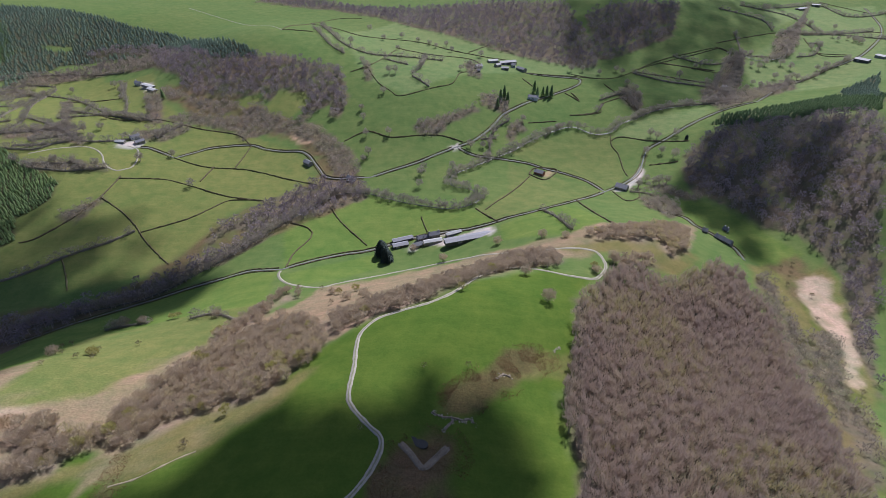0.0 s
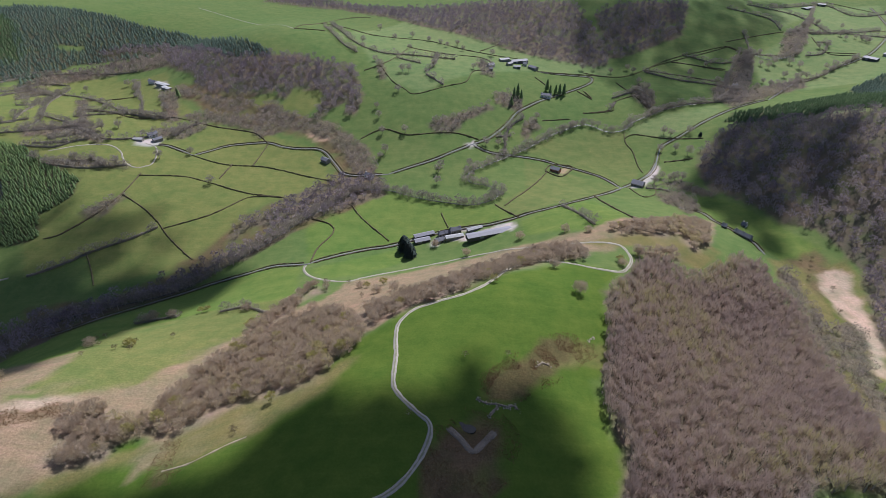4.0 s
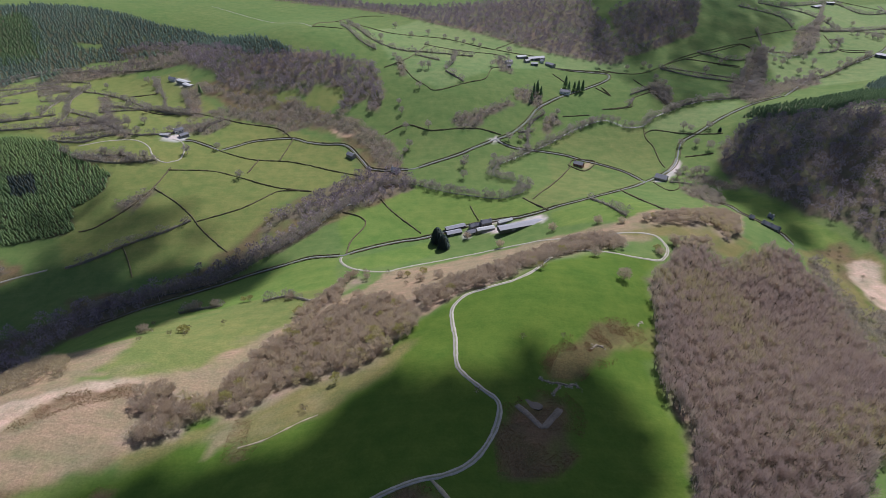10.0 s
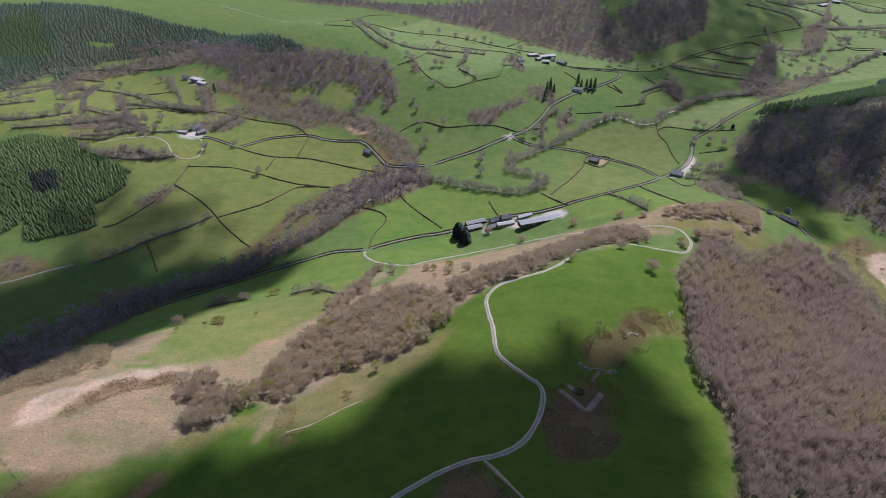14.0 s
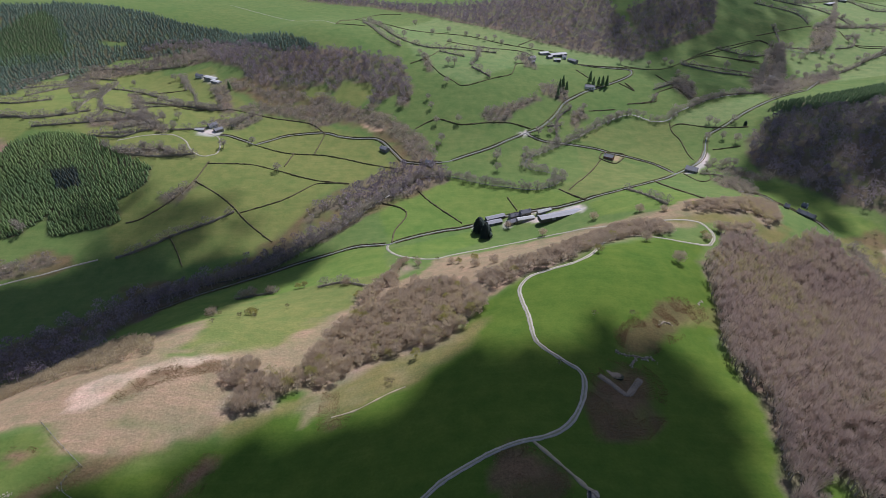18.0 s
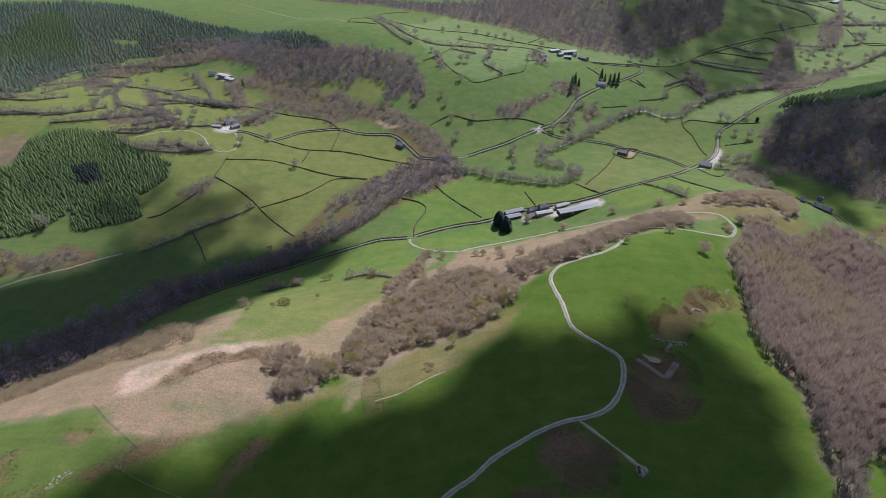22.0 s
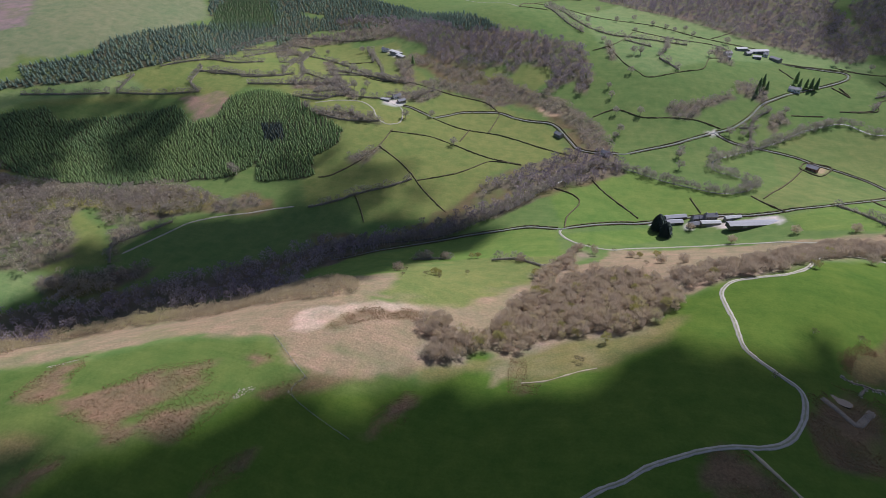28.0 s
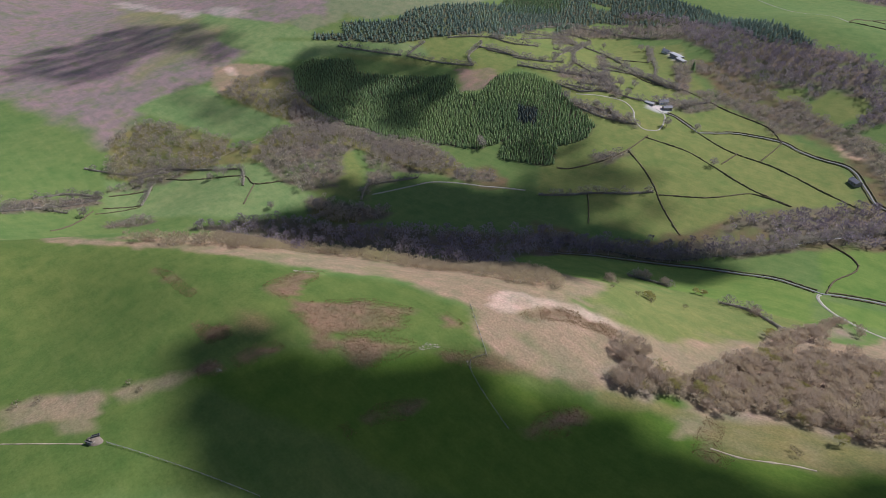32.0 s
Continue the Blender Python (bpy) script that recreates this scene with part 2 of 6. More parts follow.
EAST_SLOPES = [(40, 220, 8, 135), (125, -90, 51, 135), (125, 65, -6, 135), (195, 220, -2, 135), (280, -90, 19, 135), (280, 65, -52, 135), (350, 220, -30, 135), (435, -90, 20, 135), (435, 65, 6, 135), (505, 220, 15, 135)]
VALLEY = [(-650, 375, -48, 135), (-580, 530, 9, 135), (-495, 375, -29, 135), (-425, 530, 31, 135), (-340, 375, -14, 135), (-270, 530, -3, 135), (-185, 375, 4, 135), (-115, 530, -16, 135), (-30, 375, -17, 135), (40, 530, -23, 135), (125, 375, 51, 135), (195, 530, -38, 135), (280, 375, -40, 135), (350, 530, -17, 135), (435, 375, 70, 135), (505, 530, 30, 135)]
NORTH_SLOPES = [(-650, 685, -4, 135), (-580, 840, -53, 135), (-495, 685, -2, 135), (-425, 840, -6, 135), (-340, 685, -37, 135), (-270, 840, 73, 135), (-185, 685, -17, 135), (-115, 840, -25, 135), (-30, 685, 50, 135), (40, 840, 7, 135), (125, 685, -17, 135), (195, 840, -35, 135), (280, 685, 31, 135), (350, 840, -1, 135), (435, 685, -39, 135), (505, 840, -27, 135)]
FAR_HILLS = [(-1000, 200, -29, 300), (-1000, 600, 65, 300), (-1000, 1000, 52, 300), (-700, 1200, -1, 300), (-350, 1150, 28, 300), (0, 1200, -64, 300), (300, 1150, 125, 300), (650, 1100, -34, 300), (850, 800, -11, 300), (850, 400, 51, 300), (850, 0, 57, 300), (-1000, -150, -1, 300)]
LANDFORMS = np.array(RIDGE + RIDGE_B + NEAR_SLOPES + EAST_SLOPES + VALLEY + NORTH_SLOPES + FAR_HILLS, float)


def ground_z(x, y):
    """The height of the land."""
    x, y = np.asarray(x, float), np.asarray(y, float)
    z = np.full(np.broadcast(x, y).shape, 35.0)
    for cx, cy, high, r in LANDFORMS:
        z += high * np.exp(-((x - cx) ** 2 + (y - cy) ** 2) / (2 * r * r))
    return z


LX, LY = np.meshgrid(np.arange(-1300, 1301, 5.0), np.arange(-400, 1601, 5.0))
LEVELS = ground_z(LX, LY)


def gz(x, y):
    """The same for one place, from the levels every five metres."""
    i, j = (x + 1300) / 5, (y + 400) / 5
    if not (0 <= i < LEVELS.shape[1] - 1 and 0 <= j < LEVELS.shape[0] - 1):
        return float(ground_z(x, y))
    a, b = int(i), int(j)
    u, v = i - a, j - b
    return float((LEVELS[b, a] * (1 - u) + LEVELS[b, a + 1] * u) * (1 - v) + (LEVELS[b + 1, a] * (1 - u) + LEVELS[b + 1, a + 1] * u) * v)


GRAIN = np.random.RandomState(5).rand(256, 256)


def value_noise(x, y, size):
    x, y = np.asarray(x) / size + 77.3, np.asarray(y) / size + 31.7
    i, j = np.floor(x).astype(int), np.floor(y).astype(int)
    u, v = x - i, y - j
    u, v = u * u * (3 - 2 * u), v * v * (3 - 2 * v)
    g = lambda a, b: GRAIN[a % 256, b % 256]
    return (g(i, j) * (1 - u) + g(i + 1, j) * u) * (1 - v) + (g(i, j + 1) * (1 - u) + g(i + 1, j + 1) * u) * v - 0.5


def inside(poly, x, y):
    p = np.array(poly, float)
    hit = np.zeros(np.shape(x), bool)
    for (ax, ay), (bx, by) in zip(p, np.roll(p, -1, 0)):
        if ay != by:
            hit ^= ((ay > y) != (by > y)) & (x < (bx - ax) * (y - ay) / (by - ay) + ax)
    return hit


def depth_in(poly, x, y):
    """Metres inside the outline; negative outside."""
    p = np.array(poly, float)
    d = np.full(np.shape(x), 1e9)
    for (ax, ay), (bx, by) in zip(p, np.roll(p, -1, 0)):
        ex, ey = bx - ax, by - ay
        t = np.clip(((x - ax) * ex + (y - ay) * ey) / (ex * ex + ey * ey + 1e-9), 0, 1)
        d = np.minimum(d, np.hypot(x - ax - t * ex, y - ay - t * ey))
    return np.where(inside(poly, x, y), d, -d)


def smooth_line(pts, step):
    """Points every step metres along a curve through pts."""
    p = [Vector(q) for q in pts]
    out = []
    for k in range(len(p) - 1):
        a, b, c, d = p[max(k - 1, 0)], p[k], p[k + 1], p[min(k + 2, len(p) - 1)]
        m = max(2, int((c - b).length / step) + 1)
        for i in range(m):
            t = i / m
            out.append(0.5 * (2 * b + (c - a) * t + (2 * a - 5 * b + 4 * c - d) * t * t + (3 * b - a - 3 * c + d) * t ** 3))
    out.append(p[-1])
    return out


def tri_mesh(name, verts, tris, mats, which=None, tone=None):
    me = bpy.data.meshes.new(name)
    verts, tris = np.asarray(verts, np.float32), np.asarray(tris, np.int32)
    me.vertices.add(len(verts)), me.loops.add(tris.size), me.polygons.add(len(tris))
    me.vertices.foreach_set("co", verts.ravel())
    me.loops.foreach_set("vertex_index", tris.ravel())
    me.polygons.foreach_set("loop_start", np.arange(0, tris.size, tris.shape[1], dtype=np.int32))
    for m in mats:
        me.materials.append(m)
    if which is not None:
        me.polygons.foreach_set("material_index", np.asarray(which, np.int32))
    if tone is not None:
        me.attributes.new("tone", "FLOAT", "POINT").data.foreach_set("value", np.asarray(tone, np.float32))
    me.update(calc_edges=True)
    return me


def part(name, bm, mat, parent, label=""):
    me = bpy.data.meshes.new(name)
    bm.to_mesh(me)
    bm.free()
    me.materials.append(mat)
    ob = new(name, me)
    ob.parent = parent
    return tagged(ob, label)


def child(name, me, parent, label=""):
    ob = new(name, me)
    ob.parent = parent
    return tagged(ob, label)


# the ground is one sheet, finer where the camera passes
def grid_lines(bands):
    v = []
    for lo, hi, step in bands:
        v += list(np.arange(lo, hi, step))
    return np.array(v + [bands[-1][1]])


def far_steps(edge, last, sign):
    v, s, at = [], 14.0, edge
    while at < last:
        at += s
        s *= 1.25
        v.append(sign * at)
    return v


GX = np.array(sorted(far_steps(1500, 4800, -1) + list(grid_lines([(-1500, -1000, 10), (-1000, -420, 6), (-420, 330, 3.6), (330, 1000, 7)])) + far_steps(1000, 4800, 1)))
GY = np.array(sorted(far_steps(300, 4800, -1) + list(grid_lines([(-300, -60, 7), (-60, 420, 3.6), (420, 1300, 5.5)])) + far_steps(1300, 4800, 1)))
MX, MY = np.meshgrid(GX, GY)
MZ = ground_z(MX, MY) + 0.5 * value_noise(MX, MY, 17) + 0.25 * value_noise(MX, MY, 6)
COVER = np.zeros(MX.shape + (3,))
ROUGH = np.zeros(MX.shape)
COVER[:] = (0.112, 0.172, 0.053)
ZONES = {  # colour, roughness of the cover, how ragged its edge is, how soft
    "bracken": ((0.258, 0.208, 0.132), 1.0, 6, 3), "pale": ((0.43, 0.345, 0.26), 1.0, 6, 3), "rush": ((0.14, 0.106, 0.06), 1.0, 9, 3),
    "moor": ((0.225, 0.18, 0.17), 0.7, 30, 25), "palemoor": ((0.34, 0.3, 0.26), 0.8, 25, 15), "scrubby": ((0.14, 0.115, 0.06), 0.8, 10, 6),
    "tussock": ((0.15, 0.182, 0.058), 0.7, 6, 4), "palegreen": ((0.165, 0.195, 0.105), 0.3, 10, 6), "rough": ((0.11, 0.135, 0.035), 0.8, 8, 4), "bare": ((0.4, 0.3, 0.2), 0.6, 6, 4),
    "felled": ((0.24, 0.18, 0.13), 0.8, 6, 3), "heath": ((0.108, 0.096, 0.042), 1.0, 7, 3), "yellow": ((0.152, 0.188, 0.058), 0.25, 3, 5), "dull": ((0.135, 0.178, 0.058), 0.2, 2, 3),
    # the darkest of the moor colours is painted cloud shade
    # the far fields' colour is paler and bluer to imitate distance haze
    "field": ((0.124, 0.192, 0.046), 0.1, 1.5, 3), "hazyfield": ((0.155, 0.222, 0.085), 0.2, 4, 8), "pinkish": ((0.24, 0.2, 0.15), 0.9, 10, 8), "rushgreen": ((0.17, 0.16, 0.065), 0.9, 9, 6), "pasture": ((0.093, 0.14, 0.036), 0.2, 4, 6), "rushmat": ((0.18, 0.13, 0.08), 1.0, 4, 2), "needles": ((0.075, 0.075, 0.045), 0.6, 3, 2), "moorgreen": ((0.2, 0.2, 0.1), 0.5, 40, 30), "moorshade": ((0.17, 0.14, 0.125), 0.6, 60, 80), "olive": ((0.168, 0.162, 0.062), 0.7, 5, 5), "lush": ((0.079, 0.136, 0.0215), 0.12, 4, 6), "yard": ((0.46, 0.44, 0.41), 0.3, 1, 2), "litter": ((0.135, 0.12, 0.085), 0.9, 5, 3)}


OUTLINES = []


def zone(kind, outline):
    col, rough, ragged, soft = ZONES[kind]
    OUTLINES.append((kind, outline))
    p = np.array(outline, float)
    box = (MX > p[:, 0].min() - 30) & (MX < p[:, 0].max() + 30) & (MY > p[:, 1].min() - 30) & (MY < p[:, 1].max() + 30)
    x, y = MX[box], MY[box]
    d = depth_in(outline, x, y) + ragged * (value_noise(x, y, ragged * 2.2 + 3) + 0.7 * value_noise(x, y, ragged * 0.8 + 2))
    a = np.clip(d / soft + 0.5, 0, 1)
    if rough > 0.5:
        a = a * np.clip(0.95 + 0.9 * value_noise(x, y, 13) + 0.7 * value_noise(x, y, 5), 0.75 if kind == "bracken" else 0.5, 1)
    COVER[box] = COVER[box] * (1 - a[:, None]) + np.array(col) * a[:, None]
    ROUGH[box] = ROUGH[box] * (1 - a) + rough * a


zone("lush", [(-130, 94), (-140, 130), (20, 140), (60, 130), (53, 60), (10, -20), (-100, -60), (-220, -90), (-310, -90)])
zone("pasture", [(-900, -260), (-660, -40), (-488, 4), (-434, 36), (-384, 51), (-331, 75), (-301, -73), (-350, -300)])
zone("pasture", [(-510, -33), (-451, 12), (-384, 51), (-331, 75), (-301, 104), (-255, 111), (-233, 97), (-198, 110), (-154, 131), (-130, 94), (-301, -73)])
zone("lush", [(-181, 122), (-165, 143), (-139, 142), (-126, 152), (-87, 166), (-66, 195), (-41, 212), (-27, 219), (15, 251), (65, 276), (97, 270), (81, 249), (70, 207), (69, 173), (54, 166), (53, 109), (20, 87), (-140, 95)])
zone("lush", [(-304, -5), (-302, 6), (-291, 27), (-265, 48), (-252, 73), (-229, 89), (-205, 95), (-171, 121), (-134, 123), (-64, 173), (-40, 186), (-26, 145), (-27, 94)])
zone("yellow", [(-734, 944), (-377, 359), (-355, 371), (-338, 385), (-313, 346), (-261, 365), (-242, 379), (-216, 411), (-213, 450), (-134, 509), (-166, 576), (-237, 621), (-323, 648), (-376, 713), (-448, 843), (-596, 862)])
zone("yellow", [(-567, 219), (-559, 220), (-541, 236), (-516, 245), (-560, 283), (-656, 328), (-640, 281), (-578, 266)])
zone("yellow", [(-671, 637), (-663, 689), (-630, 822), (-546, 877), (-427, 618), (-417, 518), (-437, 476), (-499, 565), (-563, 563), (-565, 517), (-593, 499)])
zone("yellow", [(-751, 518), (-637, 809), (-478, 614), (-525, 575), (-638, 519), (-796, 444), (-819, 463)])
zone("field", [(-152, 430), (-110, 453), (-77, 481), (-47, 464), (31, 435), (51, 401), (3, 401), (-61, 383), (-129, 349)])
zone("field", [(-132, 335), (-60, 373), (-49, 353), (-81, 326), (-106, 319)])
zone("field", [(50, 393), (123, 431), (134, 366), (118, 349), (95, 343), (49, 362)])
zone("field", [(206, 473), (253, 439), (290, 347), (253, 310), (245, 339), (225, 379), (208, 421)])
# distance haze is mixed into the green of these far fields
zone("hazyfield", [(483, 868), (612, 962), (996, 1265), (629, 744), (447, 736)])
zone("hazyfield", [(-196, 900), (-84, 1105), (93, 882), (242, 816), (231, 771), (127, 792), (42, 759), (-46, 676), (-99, 727), (-134, 833)])
zone("hazyfield", [(245, 645), (346, 668), (340, 638), (258, 595), (213, 617)])
zone("dull", [(76, 547), (101, 540), (169, 486), (130, 447), (49, 402), (32, 437), (68, 475)])
zone("dull", [(79, 572), (124, 610), (163, 629), (210, 618), (205, 541), (199, 516), (171, 491), (114, 542), (97, 557)])
zone("dull", [(-881, 502), (-896, 576), (-936, 698), (-876, 732), (-808, 669), (-806, 565), (-855, 519)])
zone("scrubby", [(-399, 771), (-274, 711), (-203, 660), (-153, 627), (-120, 581), (-79, 499), (-102, 455), (-157, 406), (-220, 362), (-304, 315), (-333, 292), (-353, 319), (-289, 329), (-261, 365), (-220, 407), (-215, 441), (-135, 515), (-143, 562), (-185, 609), (-287, 646), (-368, 711)])
zone("scrubby", [(-493, 337), (-470, 359), (-457, 373), (-416, 364), (-384, 350), (-418, 346), (-453, 336)])
zone("tussock", [(-227, 164), (-225, 179), (-210, 218), (-183, 257), (-151, 264), (-150, 227), (-160, 205), (-170, 185), (-197, 169)])
zone("tussock", [(-333, 292), (-277, 294), (-230, 304), (-158, 294), (-127, 303), (-119, 265), (-155, 210), (-186, 177), (-221, 179)])
zone("pinkish", [(198, 166), (198, 144), (175, 122), (178, 138)])
zone("rushgreen", [(-325, 29), (-315, 33), (-307, 34), (-307, 29), (-317, 27)])
zone("rough", [(252, 325), (275, 342), (288, 319), (255, 297), (226, 240), (206, 195), (219, 187), (207, 165), (192, 163), (210, 206), (234, 265), (237, 292)])
zone("rough", [(244, 308), (272, 313), (253, 269), (234, 219), (215, 186), (195, 141), (161, 107), (160, 118), (189, 170), (220, 240)])
zone("bracken", [(-221, 179), (-185, 128), (-165, 143), (-126, 152), (-88, 169), (-67, 199), (-42, 215), (16, 262), (45, 295), (107, 309), (148, 307), (185, 329), (220, 388), (120, 358), (94, 338), (34, 341), (-94, 304), (-103, 279), (-126, 243), (-155, 208), (-169, 181), (-183, 173)])
zone("bracken", [(-412, 201), (-360, 199), (-278, 151), (-242, 158), (-201, 163), (-186, 127), (-189, 115), (-229, 95), (-256, 113), (-315, 115)])
zone("bracken", [(-644, -28), (-488, 6), (-434, 39), (-511, 146), (-385, 174), (-258, 149), (-229, 160), (-247, 114), (-260, 113), (-304, 107), (-336, 79), (-389, 53), (-458, 14), (-494, -8)])
zone("bracken", [(-150, 118), (-144, 127), (-133, 129), (-103, 139), (-91, 152), (-72, 165), (-80, 175), (-111, 167), (-140, 148), (-156, 138)])
zone("bracken", [(-191, 172), (-179, 187), (-166, 231), (-144, 252), (-121, 264), (-104, 278), (-67, 304), (-29, 338), (6, 338), (-2, 257), (-30, 225), (-70, 193), (-93, 173), (-114, 162), (-138, 151), (-167, 141), (-181, 122), (-208, 114), (-233, 151), (-214, 160)])
zone("bracken", [(-93, 307), (-48, 325), (32, 343), (67, 335), (104, 326), (128, 325), (123, 313), (95, 298), (60, 306), (12, 314), (-24, 258), (-59, 249), (-76, 236), (-108, 235), (-103, 281)])
zone("bracken", [(-359, -64), (-357, -55), (-347, -44), (-330, -31), (-315, -13), (-309, -2), (-307, -3), (-315, -20), (-326, -32), (-320, -36), (-311, -40), (-309, -43), (-320, -52), (-326, -51), (-335, -58), (-342, -66)])
zone("bracken", [(-557, 117), (-536, 145), (-413, 204), (-318, 226), (-250, 198), (-228, 161), (-266, 129), (-332, 131), (-372, 93), (-391, 51)])
zone("pale", [(-254, 120), (-256, 135), (-253, 142), (-243, 148), (-231, 153), (-222, 158), (-200, 165), (-198, 162), (-220, 154), (-227, 150), (-232, 142), (-237, 133), (-241, 126), (-246, 120)])
zone("pale", [(-253, 74), (-252, 78), (-249, 82), (-246, 82), (-246, 80), (-249, 77), (-250, 74)])
zone("olive", [(261, 333), (275, 326), (298, 328), (298, 308), (267, 244), (245, 199), (151, 101), (169, 130), (201, 182), (220, 227), (237, 270)])
zone("rough", [(257, 309), (271, 311), (253, 267), (226, 206), (207, 163), (181, 132), (157, 108), (198, 171), (228, 239)])
zone("scrubby", [(258, 330), (286, 348), (285, 330), (266, 280), (240, 227), (216, 181), (193, 148), (148, 102), (158, 122), (192, 172), (214, 218), (230, 260)])
zone("rough", [(260, 293), (254, 265), (229, 214), (212, 180), (205, 184), (226, 230)])
zone("olive", [(236, 329), (254, 330), (256, 311), (246, 265), (232, 225), (222, 201), (153, 128), (198, 192), (217, 241), (221, 273)])
zone("pale", [(267, 315), (287, 321), (292, 311), (275, 272), (262, 234), (227, 193), (220, 192), (245, 232), (252, 262), (253, 282)])
zone("rush", [(-62, 90), (-57, 87), (-49, 79), (-46, 75), (-52, 60), (-64, 61), (-69, 73), (-68, 82)])
zone("rush", [(-23, 126), (-9, 140), (3, 136), (9, 127), (-1, 108), (-11, 98), (-27, 95), (-30, 105)])
zone("rush", [(-81, 62), (-72, 61), (-71, 54), (-84, 55)])
zone("heath", [(0, 160), (16, 174), (36, 190), (50, 196), (34, 178), (17, 161), (4, 148), (-4, 149)])
zone("heath", [(-3, 149), (-1, 155), (11, 164), (25, 172), (44, 183), (55, 192), (57, 189), (45, 178), (28, 163), (12, 151), (3, 145)])
zone("rushmat", [(-236, 128), (-234, 135), (-230, 142), (-225, 149), (-200, 160), (-194, 156), (-213, 150), (-225, 143), (-229, 134)])
zone("rushmat", [(-335, 48), (-339, 57), (-338, 70), (-329, 79), (-327, 66), (-321, 57), (-317, 57), (-321, 51), (-330, 48)])
zone("rushmat", [(-316, 51), (-307, 58), (-296, 69), (-290, 79), (-271, 91), (-273, 85), (-281, 74), (-270, 81), (-267, 75), (-274, 68), (-279, 58), (-286, 53), (-291, 46), (-297, 45)])
zone("rushmat", [(-279, 48), (-276, 56), (-267, 64), (-259, 71), (-255, 76), (-254, 73), (-259, 63), (-261, 54), (-265, 48), (-269, 50), (-268, 55), (-275, 49)])
zone("rushmat", [(-286, 44), (-281, 47), (-278, 47), (-281, 41)])
zone("rushmat", [(-332, 15), (-325, 19), (-317, 19), (-317, 15), (-325, 9)])
zone("rushmat", [(-303, 11), (-303, 18), (-297, 25), (-293, 30), (-292, 26), (-295, 18), (-300, 11)])
zone("rushmat", [(-243, 33), (-240, 41), (-233, 52), (-232, 56), (-232, 47), (-237, 38), (-241, 32)])
zone("rushmat", [(-196, 77), (-194, 88), (-184, 105), (-182, 105), (-186, 89), (-193, 77)])
zone("rushmat", [(-308, -2), (-309, 3), (-305, 6), (-300, 5), (-305, 0)])
zone("rushmat", [(-245, 24), (-243, 26), (-240, 24), (-242, 22)])
zone("rushmat", [(-261, 98), (-257, 102), (-251, 99), (-255, 95)])
zone("rushmat", [(-245, 79), (-231, 92), (-227, 91), (-242, 79)])
zone("rushmat", [(-408, 19), (-393, 22), (-361, 24), (-366, 22), (-391, 20)])
zone("rushmat", [(-339, 12), (-322, 20), (-316, 17), (-324, 10)])
zone("rushmat", [(-145, 136), (-141, 140), (-137, 123), (-130, 118), (-133, 115), (-140, 118)])
zone("field", [(-128, 292), (-155, 285), (-197, 288), (-226, 275), (-246, 271), (-237, 222), (-246, 203), (-333, 255), (-356, 267), (-315, 275), (-280, 293), (-247, 323), (-214, 343), (-176, 352), (-135, 342)])
zone("bracken", [(-329, 232), (-325, 243), (-249, 207), (-232, 220), (-215, 166), (-243, 161)])
zone("tussock", [(-224, 168), (-222, 195), (-229, 241), (-220, 260), (-193, 277), (-158, 274), (-143, 258), (-145, 231), (-154, 225), (-164, 202), (-174, 191), (-183, 177), (-195, 172), (-207, 167)])
zone("rushmat", [(-231, 139), (-224, 148), (-211, 153), (-196, 160), (-197, 156), (-212, 150), (-222, 144), (-227, 136)])
zone("olive", [(34, 179), (48, 193), (66, 196), (74, 177), (63, 176), (49, 179), (34, 171)])
zone("heath", [(-1, 155), (6, 165), (19, 172), (30, 178), (43, 189), (49, 187), (42, 177), (30, 168), (18, 158), (12, 150), (2, 148)])
zone("scrubby", [(-232, 95), (-222, 101), (-206, 108), (-190, 119), (-187, 115), (-203, 104), (-218, 95), (-227, 91)])
zone("olive", [(83, 317), (162, 336), (181, 334), (170, 301), (146, 284), (146, 303), (122, 308), (95, 305)])
zone("olive", [(139, 306), (170, 343), (185, 329), (190, 316), (160, 291), (144, 296)])
zone("olive", [(-146, 142), (-128, 155), (-109, 168), (-86, 170), (-65, 183), (-61, 178), (-78, 153), (-98, 140), (-112, 131), (-140, 121)])
zone("olive", [(-185, 120), (-170, 130), (-148, 142), (-147, 135), (-166, 125), (-183, 114)])
zone("yellow", [(-218, 715), (-186, 710), (-172, 694), (-173, 678), (-190, 656), (-210, 661), (-230, 672), (-226, 693)])
zone("yellow", [(-274, 702), (-244, 707), (-237, 693), (-260, 681)])
zone("olive", [(-315, 659), (-295, 663), (-287, 646), (-304, 640)])
zone("bare", [(-191, 622), (-175, 624), (-163, 612), (-160, 599), (-179, 603)])
zone("moor", [(-2600, -300), (-3000, 900), (-2400, 1500), (-1300, 1250), (-930, 640), (-876, 482), (-936, 455), (-903, 340), (-899, 293), (-900, 261), (-888, 180), (-854, 124)])
zone("palegreen", [(-967, 560), (-876, 487), (-852, 493), (-868, 521), (-817, 555), (-807, 622), (-794, 691)])
zone("hazyfield", [(-1226, 412), (-1025, 423), (-874, 458), (-859, 445), (-906, 410), (-901, 367), (-946, 351), (-1039, 361)])
zone("moorgreen", [(-1125, 360), (-1018, 368), (-948, 316), (-965, 291), (-973, 254), (-954, 199), (-1021, 215), (-1048, 276)])
zone("moorgreen", [(-1498, 392), (-1262, 398), (-1127, 381), (-1138, 357), (-1345, 334)])
zone("palemoor", [(-1565, 418), (-1398, 416), (-1180, 409), (-1168, 401), (-1354, 397), (-1512, 398)])
zone("palemoor", [(-1153, 442), (-1121, 445), (-1025, 433), (-1044, 424), (-1099, 422)])
